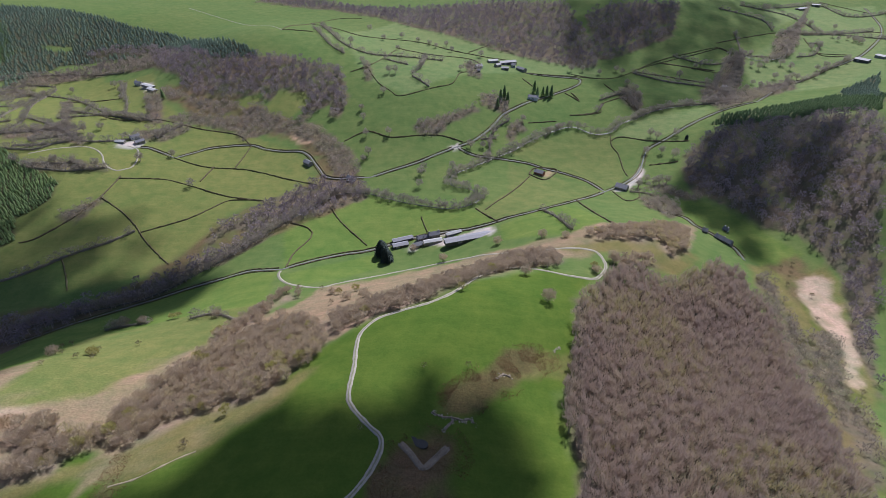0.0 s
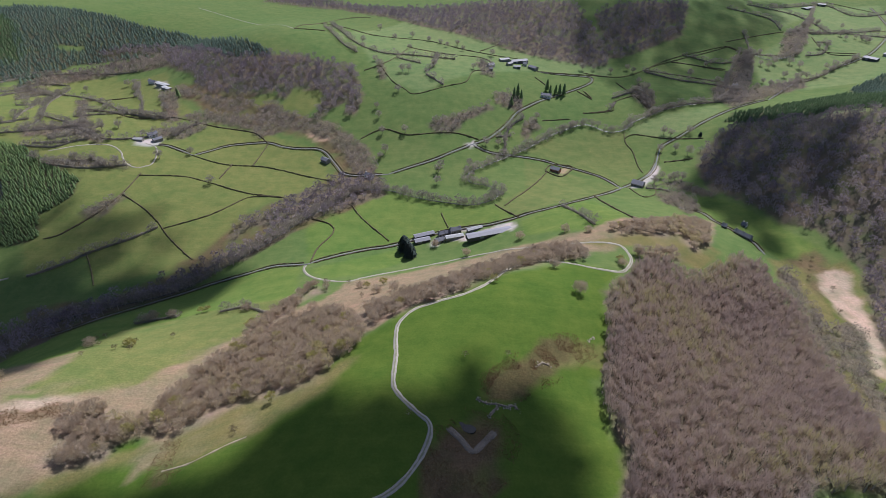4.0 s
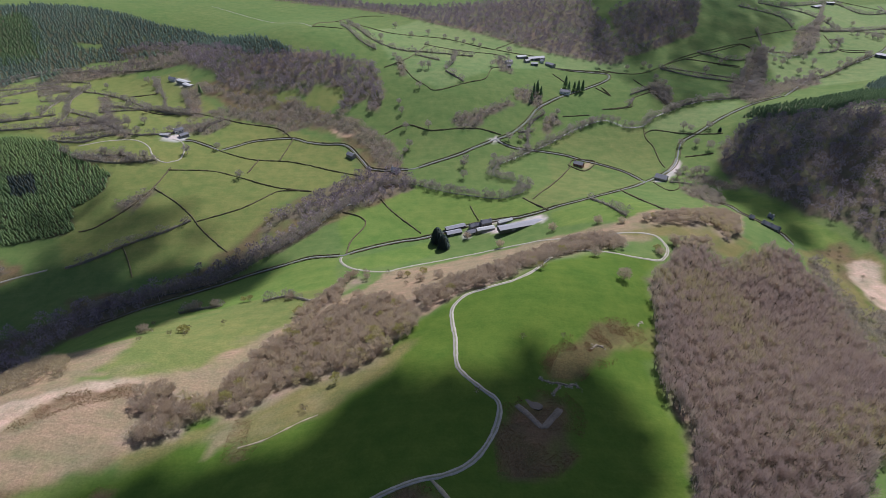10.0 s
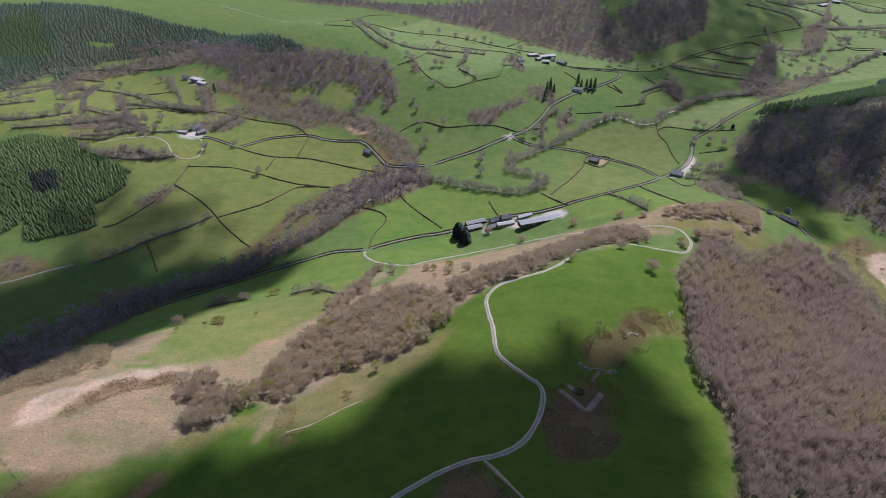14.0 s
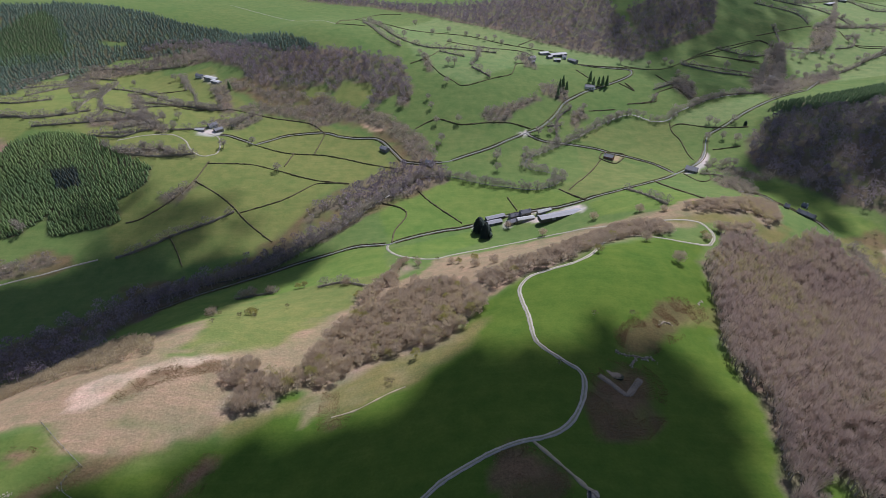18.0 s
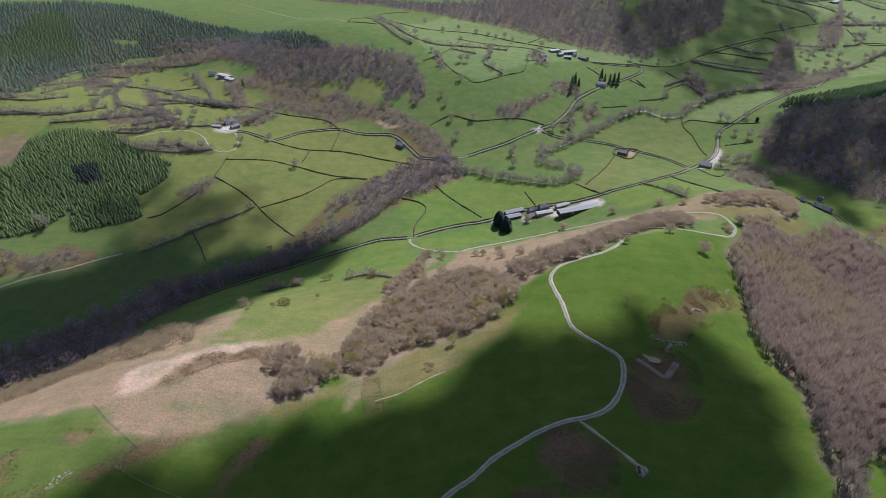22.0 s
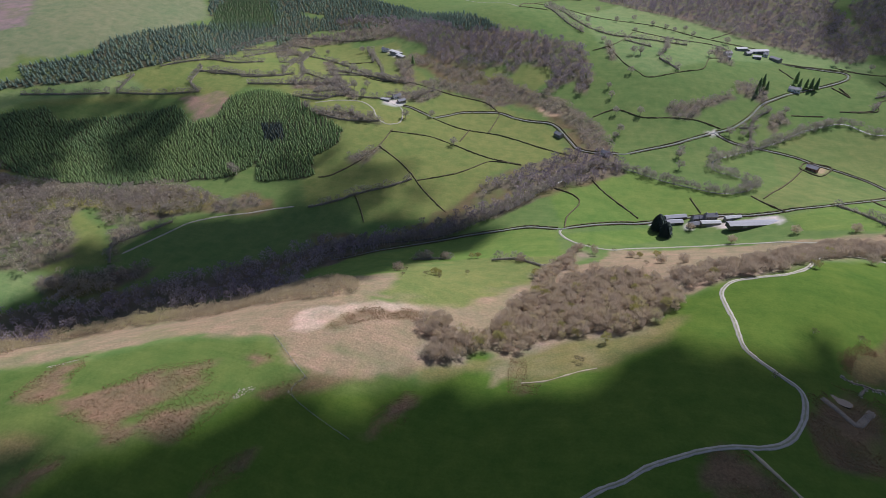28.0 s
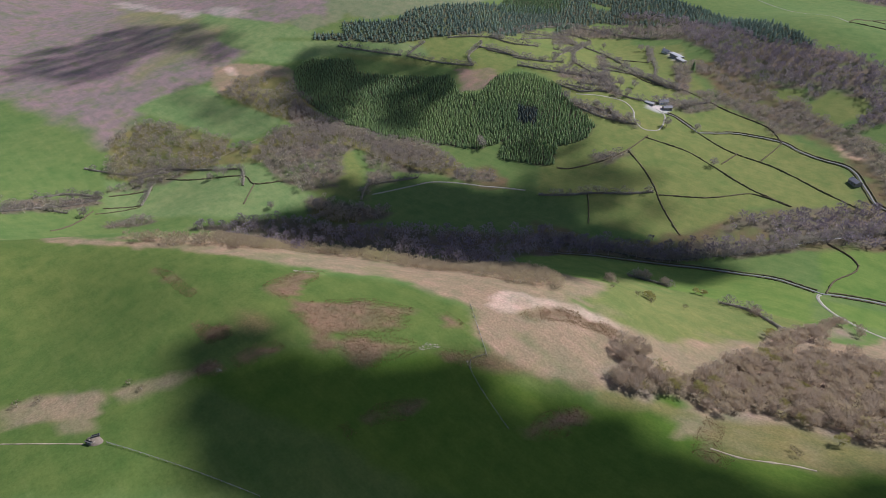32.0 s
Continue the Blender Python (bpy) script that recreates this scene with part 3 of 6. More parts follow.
# cloud shade on the open moor, painted into the cover colour
zone("moorshade", [(-1336, 330), (-1206, 332), (-1050, 339), (-1039, 315), (-1091, 280), (-1106, 236)])
zone("hazyfield", [(-903, 340), (-901, 406), (-818, 462), (-744, 526), (-708, 536), (-685, 522), (-794, 450), (-844, 371)])
zone("palegreen", [(-925, 451), (-933, 485), (-897, 494), (-870, 478), (-884, 455)])
zone("palegreen", [(-1005, 689), (-800, 843), (-750, 759), (-759, 685), (-786, 597), (-822, 542), (-861, 517)])
zone("bracken", [(-912, 302), (-886, 337), (-824, 373), (-739, 349), (-730, 298), (-798, 282), (-862, 269)])
zone("pale", [(-899, 312), (-889, 322), (-866, 314), (-873, 306)])
# fields beyond the valley, again with haze in their colour
zone("hazyfield", [(-902, 173), (-904, 217), (-891, 263), (-856, 274), (-812, 260), (-761, 305), (-727, 292), (-717, 248), (-752, 219), (-816, 201)])
zone("hazyfield", [(-781, 88), (-728, 129), (-732, 137), (-708, 190), (-661, 217), (-607, 207), (-560, 219), (-550, 196), (-589, 132), (-718, 61)])
zone("hazyfield", [(461, 816), (574, 869), (632, 874), (702, 886), (988, 1288), (823, 1261), (632, 966), (580, 880), (517, 866)])
zone("hazyfield", [(588, 983), (702, 1096), (797, 1239), (660, 1148), (588, 1035)])
zone("bare", [(109, 528), (118, 538), (128, 536), (114, 516)])
zone("yard", [(177, 485), (194, 500), (212, 523), (226, 544), (227, 534), (214, 510), (194, 490), (179, 480)])
zone("yard", [(9, 574), (20, 581), (24, 571), (15, 568)])
zone("yard", [(-378, 583), (-363, 594), (-355, 603), (-348, 581), (-357, 572), (-374, 574)])
zone("yard", [(-455, 811), (-426, 791), (-412, 763), (-426, 767)])
zone("bare", [(-179, 610), (-162, 613), (-154, 598), (-173, 598)])
zone("bare", [(-179, 614), (-160, 616), (-151, 595), (-173, 594)])
zone("felled", [(-631, 521), (-577, 547), (-553, 505), (-587, 481)])
zone("yard", [(4, 384), (15, 390), (29, 394), (43, 397), (46, 386), (42, 379), (27, 384)])
zone("yard", [(-31, 377), (-25, 374), (-23, 380), (-16, 385), (5, 376), (6, 387), (-4, 386), (-20, 394), (-26, 387)])
zone("yard", [(-60, 381), (-49, 384), (-50, 378), (-58, 377)])
zone("yard", [(-13, 399), (9, 399), (18, 396), (8, 395), (-2, 394)])


def lay_ground():
    n, m = MX.shape
    verts = np.stack([MX, MY, MZ], -1).reshape(-1, 3)
    k = np.arange(n * m).reshape(n, m)
    quads = np.stack([k[:-1, :-1], k[:-1, 1:], k[1:, 1:], k[1:, :-1]], -1).reshape(-1, 4)
    me = tri_mesh("ground", verts, quads, [TURF])
    me.polygons.foreach_set("use_smooth", np.ones(len(quads), bool))
    c = me.attributes.new("cover", "FLOAT_COLOR", "POINT")
    c.data.foreach_set("color", np.concatenate([COVER.reshape(-1, 3), np.ones((n * m, 1))], 1).astype(np.float32).ravel())
    me.attributes.new("rough", "FLOAT", "POINT").data.foreach_set("value", ROUGH.ravel().astype(np.float32))
    tagged(new("ground", me), "rolling pasture with bracken and rough grass", "ground", kind="structure")


COUNT = {"track": 0, "road": 0, "stream": 0}


def ribbon(name, pts, width, mat, lift, wander, label, crown=0.08):
    """A strip of road, track or water that follows the land."""
    line = smooth_line(pts, 2.5)
    verts, quads, rng = [], [], np.random.RandomState(len(pts) + int(abs(pts[0][0])))
    cross = (-0.5, -0.4, 0.0, 0.4, 0.5)
    for i, p in enumerate(line):
        d = (line[min(i + 1, len(line) - 1)] - line[max(i - 1, 0)]).normalized()
        w = width * (1 + wander * (rng.rand() - 0.5))
        for c in cross:
            x, y = p.x - d.y * c * w, p.y + d.x * c * w
            verts.append((x, y, gz(x, y) + 0.5 * float(value_noise(x, y, 17)) + 0.25 * float(value_noise(x, y, 6)) + lift - (0.5 if abs(c) == 0.5 else crown * abs(c))))
        if i:
            a = (i - 1) * 5
            quads += [(a + k, a + k + 1, a + k + 6, a + k + 5) for k in range(4)]
    me = tri_mesh(name, verts, quads, [mat])
    me.polygons.foreach_set("use_smooth", np.ones(len(quads), bool))
    me.attributes.new("across", "FLOAT", "POINT").data.foreach_set("value", np.tile(np.abs(cross) * 2, len(line)).astype(np.float32))
    return tagged(new(name, me), label, name.split("_")[0], kind="structure")


def track(name, pts):
    COUNT["track"] += 1
    ribbon("track_%d" % COUNT["track"], pts, 2.7 if name in ("ridge", "loop") else 2.1, GRAVEL, 0.2, 0.3, "pale stony farm track across the pasture")


LANES = []


def path(name, pts):
    COUNT["track"] += 1
    ribbon("track_%d" % COUNT["track"], pts, 0.5 if name == "faint" else 2.0 if name == "spur" else 1.2, EARTH, 0.14, 1.0, "narrow pale trodden path on the grass")


def road(name, pts):
    COUNT["road"] += 1
    ribbon("road_%d" % COUNT["road"], pts, 1.9, TARMAC, 0.22, 0.08, "narrow grey country lane between hedges")
    LANES.append((name, pts))


def stream(name, pts):
    COUNT["stream"] += 1
    ribbon("water_%d" % COUNT["stream"], pts, 2.2, WATER_MAT, 0.08, 0.5, "small stream winding along the valley floor")


# ---- plants ----
def tube(a, b, ra, rb, sides=4):
    a, b = np.array(a, float), np.array(b, float)
    d = b - a
    u = np.cross(d, (0.3, 0.8, 0.5))
    u /= np.linalg.norm(u) + 1e-9
    v = np.cross(d, u)
    v /= np.linalg.norm(v) + 1e-9
    ang = np.arange(sides) * 2 * math.pi / sides
    ring = np.cos(ang)[:, None] * u + np.sin(ang)[:, None] * v
    verts = np.concatenate([a + ring * ra, b + ring * rb])
    tris = []
    for k in range(sides):
        j = (k + 1) % sides
        tris += [(k, j, sides + j), (k, sides + j, sides + k)]
    return verts, np.array(tris)


def join(pieces):
    verts, tris, n = [], [], 0
    for v, t in pieces:
        verts.append(v), tris.append(t + n)
        n += len(v)
    return np.concatenate(verts), np.concatenate(tris)


def bare_tree(seed, high, wide, limbs=9, twigs=300, thick=0.15, upward=0.65, lobes=9, reach=1.0, low=0):
    """A leafless broadleaf: tapered trunk and limbs, and a crown of fine twigs. Returns wood and twigs."""
    rng = np.random.RandomState(seed)
    lean = rng.randn(2) * 0.03 * high
    fork = np.array([lean[0], lean[1], high * rng.uniform(0.28, 0.4)])
    wood = [tube((0, 0, -0.8), fork, 0.032 * high, 0.02 * high, 6 if limbs > 5 else 4)]
    mid = np.array([lean[0] * 1.5, lean[1] * 1.5, high * (0.5 if low else 0.6)])
    tips = []
    for k in range(limbs):
        a = 2 * math.pi * (k + rng.rand() * 0.8) / limbs
        up = rng.uniform(-0.25, 0.95)
        r = math.sqrt(max(0.05, 1 - max(up, 0) ** 2)) * rng.uniform(0.75, 1.0)
        tip = mid + np.array([math.cos(a) * r * wide, math.sin(a) * r * wide, up * high * 0.38])
        knee = fork * 0.55 + tip * 0.45 + np.array([0, 0, 0.04 * high])
        wood += [tube(fork, knee, 0.016 * high, 0.01 * high, 3), tube(knee, tip, 0.01 * high, 0.003 * high, 3)]
        tips += [tip, knee]
    # the crown is a cluster of rounded boughs with gaps between them
    n = max(4, lobes)
    turn = np.arange(n) * 2.4 + rng.rand()
    up = np.linspace(-0.3 if low == 0 else -0.8, 0.95, n) + rng.uniform(-0.12, 0.12, n)
    out = np.sqrt(np.clip(1 - up ** 2, 0.03, 1)) * rng.uniform(0.5, 0.78, n)
    heart = np.stack([np.cos(turn) * out * wide, np.sin(turn) * out * wide, up * 0.62 * high * 0.4], -1)
    bough = rng.randint(0, n, twigs)
    d = rng.randn(twigs, 3)
    d /= np.linalg.norm(d, axis=1)[:, None]
    d[:, 2] = np.where(d[:, 2] < -0.35, -d[:, 2], d[:, 2])
    r = rng.uniform(0.3, 1.0, twigs) ** 0.5 * (0.5 if n < 9 else 0.42)
    at = mid + heart[bough] + d * r[:, None] * np.array([wide, wide, high * 0.42]) * rng.uniform(0.8, 1.15, n)[bough][:, None]
    d = d + heart[bough] / np.array([wide, wide, high * 0.4])
    d /= np.linalg.norm(d, axis=1)[:, None]
    go = d * np.array([1, 1, 0.8]) + np.array([0, 0, upward]) + rng.randn(twigs, 3) * 0.4
    go /= np.linalg.norm(go, axis=1)[:, None]
    size = rng.uniform(0.1, 0.2, twigs)[:, None] * high * reach
    side = np.cross(go, rng.randn(twigs, 3))
    side /= np.linalg.norm(side, axis=1)[:, None] + 1e-9
    t = thick * rng.uniform(0.6, 1.3, twigs)[:, None]
    verts = np.stack([at - side * t - go * size * 0.5, at + side * t - go * size * 0.5, at + go * size * 0.6], 1).reshape(-1, 3)
    return join(wood), (verts, np.arange(twigs * 3).reshape(-1, 3))


def fir_tree(seed, high, wide, tiers=6, sides=9, rounded=False):
    """A conifer: whorls of drooping, ragged branches."""
    rng = np.random.RandomState(seed)
    pieces = []
    for k in range(tiers):
        f = k / tiers
        z0 = high * (0.1 + 0.86 * f)
        r = wide * (1 - f * f * f) ** 0.7 if rounded else wide * (1 - f) ** 0.85 + 0.12 * wide
        top = np.array([0, 0, min(high, z0 + high * 0.3 * (1 - f * 0.4))])
        ang = np.arange(sides) * 2 * math.pi / sides + rng.rand() * 3
        rr = r * rng.uniform(0.65, 1.15, sides)
        rim = np.stack([np.cos(ang) * rr, np.sin(ang) * rr, z0 - rr * 0.25 + rng.randn(sides) * 0.04 * high], -1)
        full = 0.68 if rounded else 0.45
        inner = np.stack([np.cos(ang + 0.35) * r * full, np.sin(ang + 0.35) * r * full, np.full(sides, z0 + 0.06 * high)], -1)
        verts = np.concatenate([top[None], rim, inner])
        tris = []
        for s in range(sides):
            j = (s + 1) % sides
            tris += [(0, 1 + s, 1 + sides + s), (0, 1 + sides + s, 1 + j)]
        pieces.append((verts, np.array(tris)))
    return tube((0, 0, -0.6), (0, 0, high * 0.35), 0.02 * high, 0.012 * high, 3), join(pieces)


def scatter(outline, gap, seed, margin=0.0, rag=2.0):
    p = np.array(outline, float)
    rng = np.random.RandomState(seed)
    xs, ys = np.meshgrid(np.arange(p[:, 0].min(), p[:, 0].max() + gap, gap), np.arange(p[:, 1].min(), p[:, 1].max() + gap, gap * 0.9))
    xs = xs + (np.arange(xs.shape[0]) % 2)[:, None] * gap * 0.5
    x, y = xs.ravel() + rng.uniform(-0.42, 0.42, xs.size) * gap, ys.ravel() + rng.uniform(-0.42, 0.42, xs.size) * gap
    keep = depth_in(outline, x, y) > margin + rag * value_noise(x, y, 14 if rag < 5 else 34)
    return x[keep], y[keep]


def mass(name, models, x, y, seed, small, big, mats, label, category):
    """Many plants of one stand, joined into one mesh."""
    rng = np.random.RandomState(seed)
    z = ground_z(x, y)
    pick = rng.randint(0, len(models), len(x))
    V, T, W, TONE, n = [], [], [], [], 0
    patch = np.clip(0.5 + 0.9 * value_noise(x, y, 45) + rng.uniform(-0.35, 0.35, len(x)), 0, 1)
    for k, (wood, crown) in enumerate(models):
        sel = np.where(pick == k)[0]
        if not len(sel):
            continue
        v = np.concatenate([wood[0], crown[0]])
        t = np.concatenate([wood[1], crown[1] + len(wood[0])])
        w = np.concatenate([np.zeros(len(wood[1]), int), np.ones(len(crown[1]), int)])
        a, s = rng.rand(len(sel)) * 2 * math.pi, rng.uniform(small, big, len(sel))
        ca, sa = np.cos(a) * s, np.sin(a) * s
        tall = s * rng.uniform(0.9, 1.12, len(sel))
        V.append(np.stack([v[None, :, 0] * ca[:, None] - v[None, :, 1] * sa[:, None] + x[sel][:, None], v[None, :, 0] * sa[:, None] + v[None, :, 1] * ca[:, None] + y[sel][:, None], v[None, :, 2] * tall[:, None] + z[sel][:, None]], -1).reshape(-1, 3))
        T.append((t[None] + (np.arange(len(sel)) * len(v))[:, None, None] + n).reshape(-1, 3))
        W.append(np.tile(w, len(sel)))
        TONE.append(np.repeat(patch[sel], len(v)))
        n += len(v) * len(sel)
    if n:
        me = tri_mesh(name, np.concatenate(V), np.concatenate(T), mats, np.concatenate(W), np.concatenate(TONE))
        tagged(new(name, me), label, category, kind="stuff")


NEAR_BARE = [bare_tree(k, 10.5, 2.5, 3, 130, 0.095, 1.9, 6, 1.4) for k in range(7)]
FAR_BARE = [bare_tree(20 + k, 11.0, 4.4, 1, 108, 0.34, 0.35, 9, 0.75, 1) for k in range(7)]
SCRUB = [bare_tree(40 + k, 6.2, 3.3, 1, 92, 0.21, 0.5, 8, 0.8, 1) for k in range(6)]
FIRS = [fir_tree(60 + k, 4.8, 1.75, 4, 6) for k in range(5)]
FAR_FIRS = [fir_tree(70 + k, 6.2, 3.0, 3, 6) for k in range(4)]
LITTLE_FIRS = [fir_tree(80 + k, 4.5, 2.3, 3, 5) for k in range(4)]
EDGE_BARE = [bare_tree(90 + k, 7.8, 3.7, 6, 320, 0.115, 0.9, 10, 1.0, 1) for k in range(6)]
CREST = [bare_tree(160 + k, 5.4, 3.5, 1, 150, 0.15, 0.5, 9, 0.9, 1) for k in range(5)]
STANDS = []


def wood(name, outline):
    STANDS.append(outline)
    zone("litter", outline)
    near = name.startswith("near")
    x, y = scatter(outline, 3.45 if near else 10.0 if name.startswith("far") else 8.4, len(name) * 7 + len(outline))
    for old in STANDS[:-1]:
        k = ~inside(old, x, y)
        x, y = x[k], y[k]
    mass("woodland", NEAR_BARE if near else FAR_BARE, x, y, 3, *((0.8, 1.15) if near else (0.6, 1.15)), [BARK, TWIG if near else HAZED_TWIG if name in ("mid", "far", "fardark", "hill", "hill_b", "valley", "l5", "l8") else FAR_TWIG], "leafless grey-brown oak woodland with budding crowns", "woodland")


def scrub(name, outline):
    open_scrub = name[0] == "l"
    zone("olive" if open_scrub else "litter", outline)
    x, y = scatter(outline, 6.6, len(outline) * 3)
    if open_scrub:
        k = value_noise(x, y, 24) + 0.6 * value_noise(x, y, 9) > -0.26
        x, y = x[k], y[k]
    mass("scrub", SCRUB, x, y, 4, *((0.9, 1.7) if open_scrub else (0.6, 1.35)), [BARK, FAR_TWIG], "leafless thorn and willow scrub", "scrub")


def edge(name, outline):
    zone("bracken", outline)
    x, y = scatter(outline, 4.8, 12)
    mass("thicket", CREST, x, y, 5, 0.85, 1.35, [BARK, CREST_TWIG], "low yellow-green budding thicket along the slope", "thicket")


def conifer(name, outline):
    zone("needles", outline)
    near = name.startswith("left")
    x, y = scatter(outline, 3.15 if near else 6.0, 9 + len(outline))
    for old in STANDS:
        k = ~inside(old, x, y)
        x, y = x[k], y[k]
    STANDS.append(outline)
    mass("conifer_plantation", FIRS if near else FAR_FIRS, x, y, 6, 0.8, 1.15, [BARK, NEEDLE if name == "left" else DARK_NEEDLE if near else HAZED_SPRUCE], "dense dark green conifer plantation in rows", "plantation")


def conifer_young(name, outline):
    zone("needles", outline)
    x, y = scatter(outline, 3.9, 15)
    mass("young_plantation", LITTLE_FIRS, x, y, 7, 0.7, 1.2, [BARK, YOUNG], "bright green young larch plantation", "plantation")


# single trees, each with its trunk and crown
def tree_kind(name, model, mats, label, category="tree"):
    base = new(name, None)
    tagged(base, label, category)
    (wv, wt), (cv, ct) = model
    child("trunk", tri_mesh("trunk", wv, wt, [mats[0]], tone=np.full(len(wv), 0.5)), base)
    child("crown", tri_mesh("crown", cv, ct, [mats[1]], tone=np.full(len(cv), 0.5)), base)
    return base


BASES = {}


def make_kinds():
    for k in range(6):
        BASES["oak%d" % k] = tree_kind("oak_tree", bare_tree(100 + k, 8.6, 4.0, 12, 760, 0.085, 0.8, 14, 1.0, 1), (BARK, SLOPE_TWIG), "bare spreading oak with grey-brown twigs on the slope")
    for k in range(3):
        BASES["alder%d" % k] = tree_kind("field_tree", bare_tree(120 + k, 12.0, 4.9, 9, 420, 0.17, 0.6, 12, 0.75, 1), (BARK, HEDGE_TWIG), "leafless hedgerow tree with a rounded twiggy crown")
    for k in range(2):
        BASES["bud%d" % k] = tree_kind("willow_tree", bare_tree(130 + k, 7.5, 3.6, 8, 420, 0.13), (BARK, OLIVE), "yellow-green budding tree in spring leaf")
    for k in range(2):
        BASES["fir%d" % k] = tree_kind("conifer_tree", fir_tree(140 + k, 17.0, 4.6, 9, 11), (BARK, NEEDLE), "tall dark evergreen conifer")
    BASES["bigfir0"] = tree_kind("cypress_tree", fir_tree(147, 14.5, 6.3, 18, 23, True), (BARK, DARK_NEEDLE), "huge dark cypress beside the farmyard")
    for k in range(2):
        BASES["thorn%d" % k] = tree_kind("thorn_bush", bare_tree(150 + k, 4.2, 2.6, 6, 130, 0.14), (BARK, THORN), "low leafless thorn bush")


USED = set()
TREE_RNG = random.Random(11)


def tree(kind, x, y, size=1.0, group="", sink=0.0):
    names = [k for k in BASES if k.startswith(kind)]
    k = TREE_RNG.choice(names)
    s = size * TREE_RNG.uniform(0.85, 1.15)
    m = pose(x, y, gz(x, y) - sink, 0, 0, TREE_RNG.uniform(0, 360)) @ Matrix.Diagonal((s, s, s * TREE_RNG.uniform(0.9, 1.1), 1))
    if k in USED:
        b = BASES[k].scale
        ob = copy_thing(BASES[k], m @ Matrix.Diagonal((1 / b.x, 1 / b.y, 1 / b.z, 1)))
    else:
        USED.add(k)
        ob = BASES[k]
        ob.matrix_basis = m
    if group:
        ob["group"] = group
    return ob


def strip(name, outline):
    zone("pinkish", outline)
    x, y = scatter(outline, 4.0, 33 + len(outline))
    open_ground = (value_noise(x, y, 26) + 0.5 * value_noise(x, y, 9) < -0.42) & (x < -90)
    x, y = x[~open_ground], y[~open_ground]
    single = (y < 235) & (np.arange(len(x)) % 2 == 0) if name == "a" else np.arange(len(x)) % 4 == 0
    for a, b in zip(x[single], y[single]):
        tree("bud" if TREE_RNG.random() < 0.08 else "oak", a, b, TREE_RNG.uniform(0.62, 0.98), "trees of the hillside wood")
    mass("hillside_wood", EDGE_BARE, x[~single], y[~single], 8, 0.65, 1.05, [BARK, SLOPE_TWIG], "bare oaks crowding the bracken slope", "woodland")


def hedge_mesh(pts, high, wide, seed, tufts, mat=None):
    rng = np.random.RandomState(seed)
    line = smooth_line(pts, 2.2)
    verts, quads = [], []
    for i, p in enumerate(line):
        d = (line[min(i + 1, len(line) - 1)] - line[max(i - 1, 0)]).normalized()
        hh, ww = high * rng.uniform(0.6, 1.25), wide * rng.uniform(0.7, 1.3)
        off = rng.randn() * 0.15
        for c, t in ((-0.5, -0.3), (-0.48, 0.6), (-0.1, 1.0), (0.3, 0.9), (0.5, -0.3)):
            x, y = p.x - d.y * (c * ww + off), p.y + d.x * (c * ww + off)
            verts.append((x, y, gz(p.x, p.y) + t * hh + rng.randn() * 0.12))
        if i:
            a = (i - 1) * 5
            for k in range(4):
                quads += [(a + k, a + k + 1, a + k + 6), (a + k, a + k + 6, a + k + 5)]
    m = int(len(line) * tufts)
    pick = rng.randint(0, len(line), m)
    at = np.array([(line[k].x, line[k].y, gz(line[k].x, line[k].y)) for k in pick]).reshape(-1, 3)
    at = at + np.stack([rng.randn(m) * wide * 0.4, rng.randn(m) * wide * 0.4, rng.uniform(0.3, 1.0, m) * high], -1)
    go = np.stack([rng.randn(m) * 0.5, rng.randn(m) * 0.5, rng.uniform(0.4, 1.2, m)], -1) * high * 0.5
    sd = np.cross(go, rng.randn(m, 3)) * 0.18
    n = len(verts)
    verts = np.concatenate([np.array(verts), np.stack([at - sd, at + sd, at + go], 1).reshape(-1, 3)])
    tris = np.concatenate([np.array(quads), np.arange(m * 3).reshape(-1, 3) + n])
    return tri_mesh("hedge", verts, tris, [mat or THORN], tone=np.repeat(0.5, len(verts)))


HEDGES = [0]


def hedge(name, pts):
    HEDGES[0] += 1
    tagged(new("hedge", hedge_mesh(pts, 1.1, 1.1, HEDGES[0], 5)), "clipped dark field hedge between pastures", "hedge", "field hedges")


ROW_TREES = []


def bushes(name, pts):
    HEDGES[0] += 1
    tagged(new("hedge", hedge_mesh(pts, 1.8, 2.0, HEDGES[0], 14, HEDGE_TWIG)), "tall overgrown hedge with bushes and young trees", "hedge", "field hedges")
    for p in smooth_line(pts, 4.0)[1:]:
        if TREE_RNG.random() < 0.8:
            ROW_TREES.append((p.x + TREE_RNG.uniform(-2, 2), p.y + TREE_RNG.uniform(-2, 2)))


def bank_trees(pts, gap, chance):
    for p in smooth_line(pts, gap)[1:-1]:
        for s in (-1, 1):
            if TREE_RNG.random() < chance:
                ROW_TREES.append((p.x + s * TREE_RNG.uniform(1.5, 6), p.y + TREE_RNG.uniform(-3, 3)))


def lane_hedges():
    for name, pts in LANES:
        line = smooth_line(pts, 9.0)
        for s in (-1, 1):
            side = []
            for i, p in enumerate(line):
                d = (line[min(i + 1, len(line) - 1)] - line[max(i - 1, 0)]).normalized()
                side.append((p.x - d.y * s * 2.3, p.y + d.x * s * 2.3))
            if len(side) > 3:
                HEDGES[0] += 1
                tagged(new("hedge", hedge_mesh(side[1:-1], 0.9, 0.9, HEDGES[0], 3)), "low clipped hedge beside the lane", "hedge", "lane hedges")


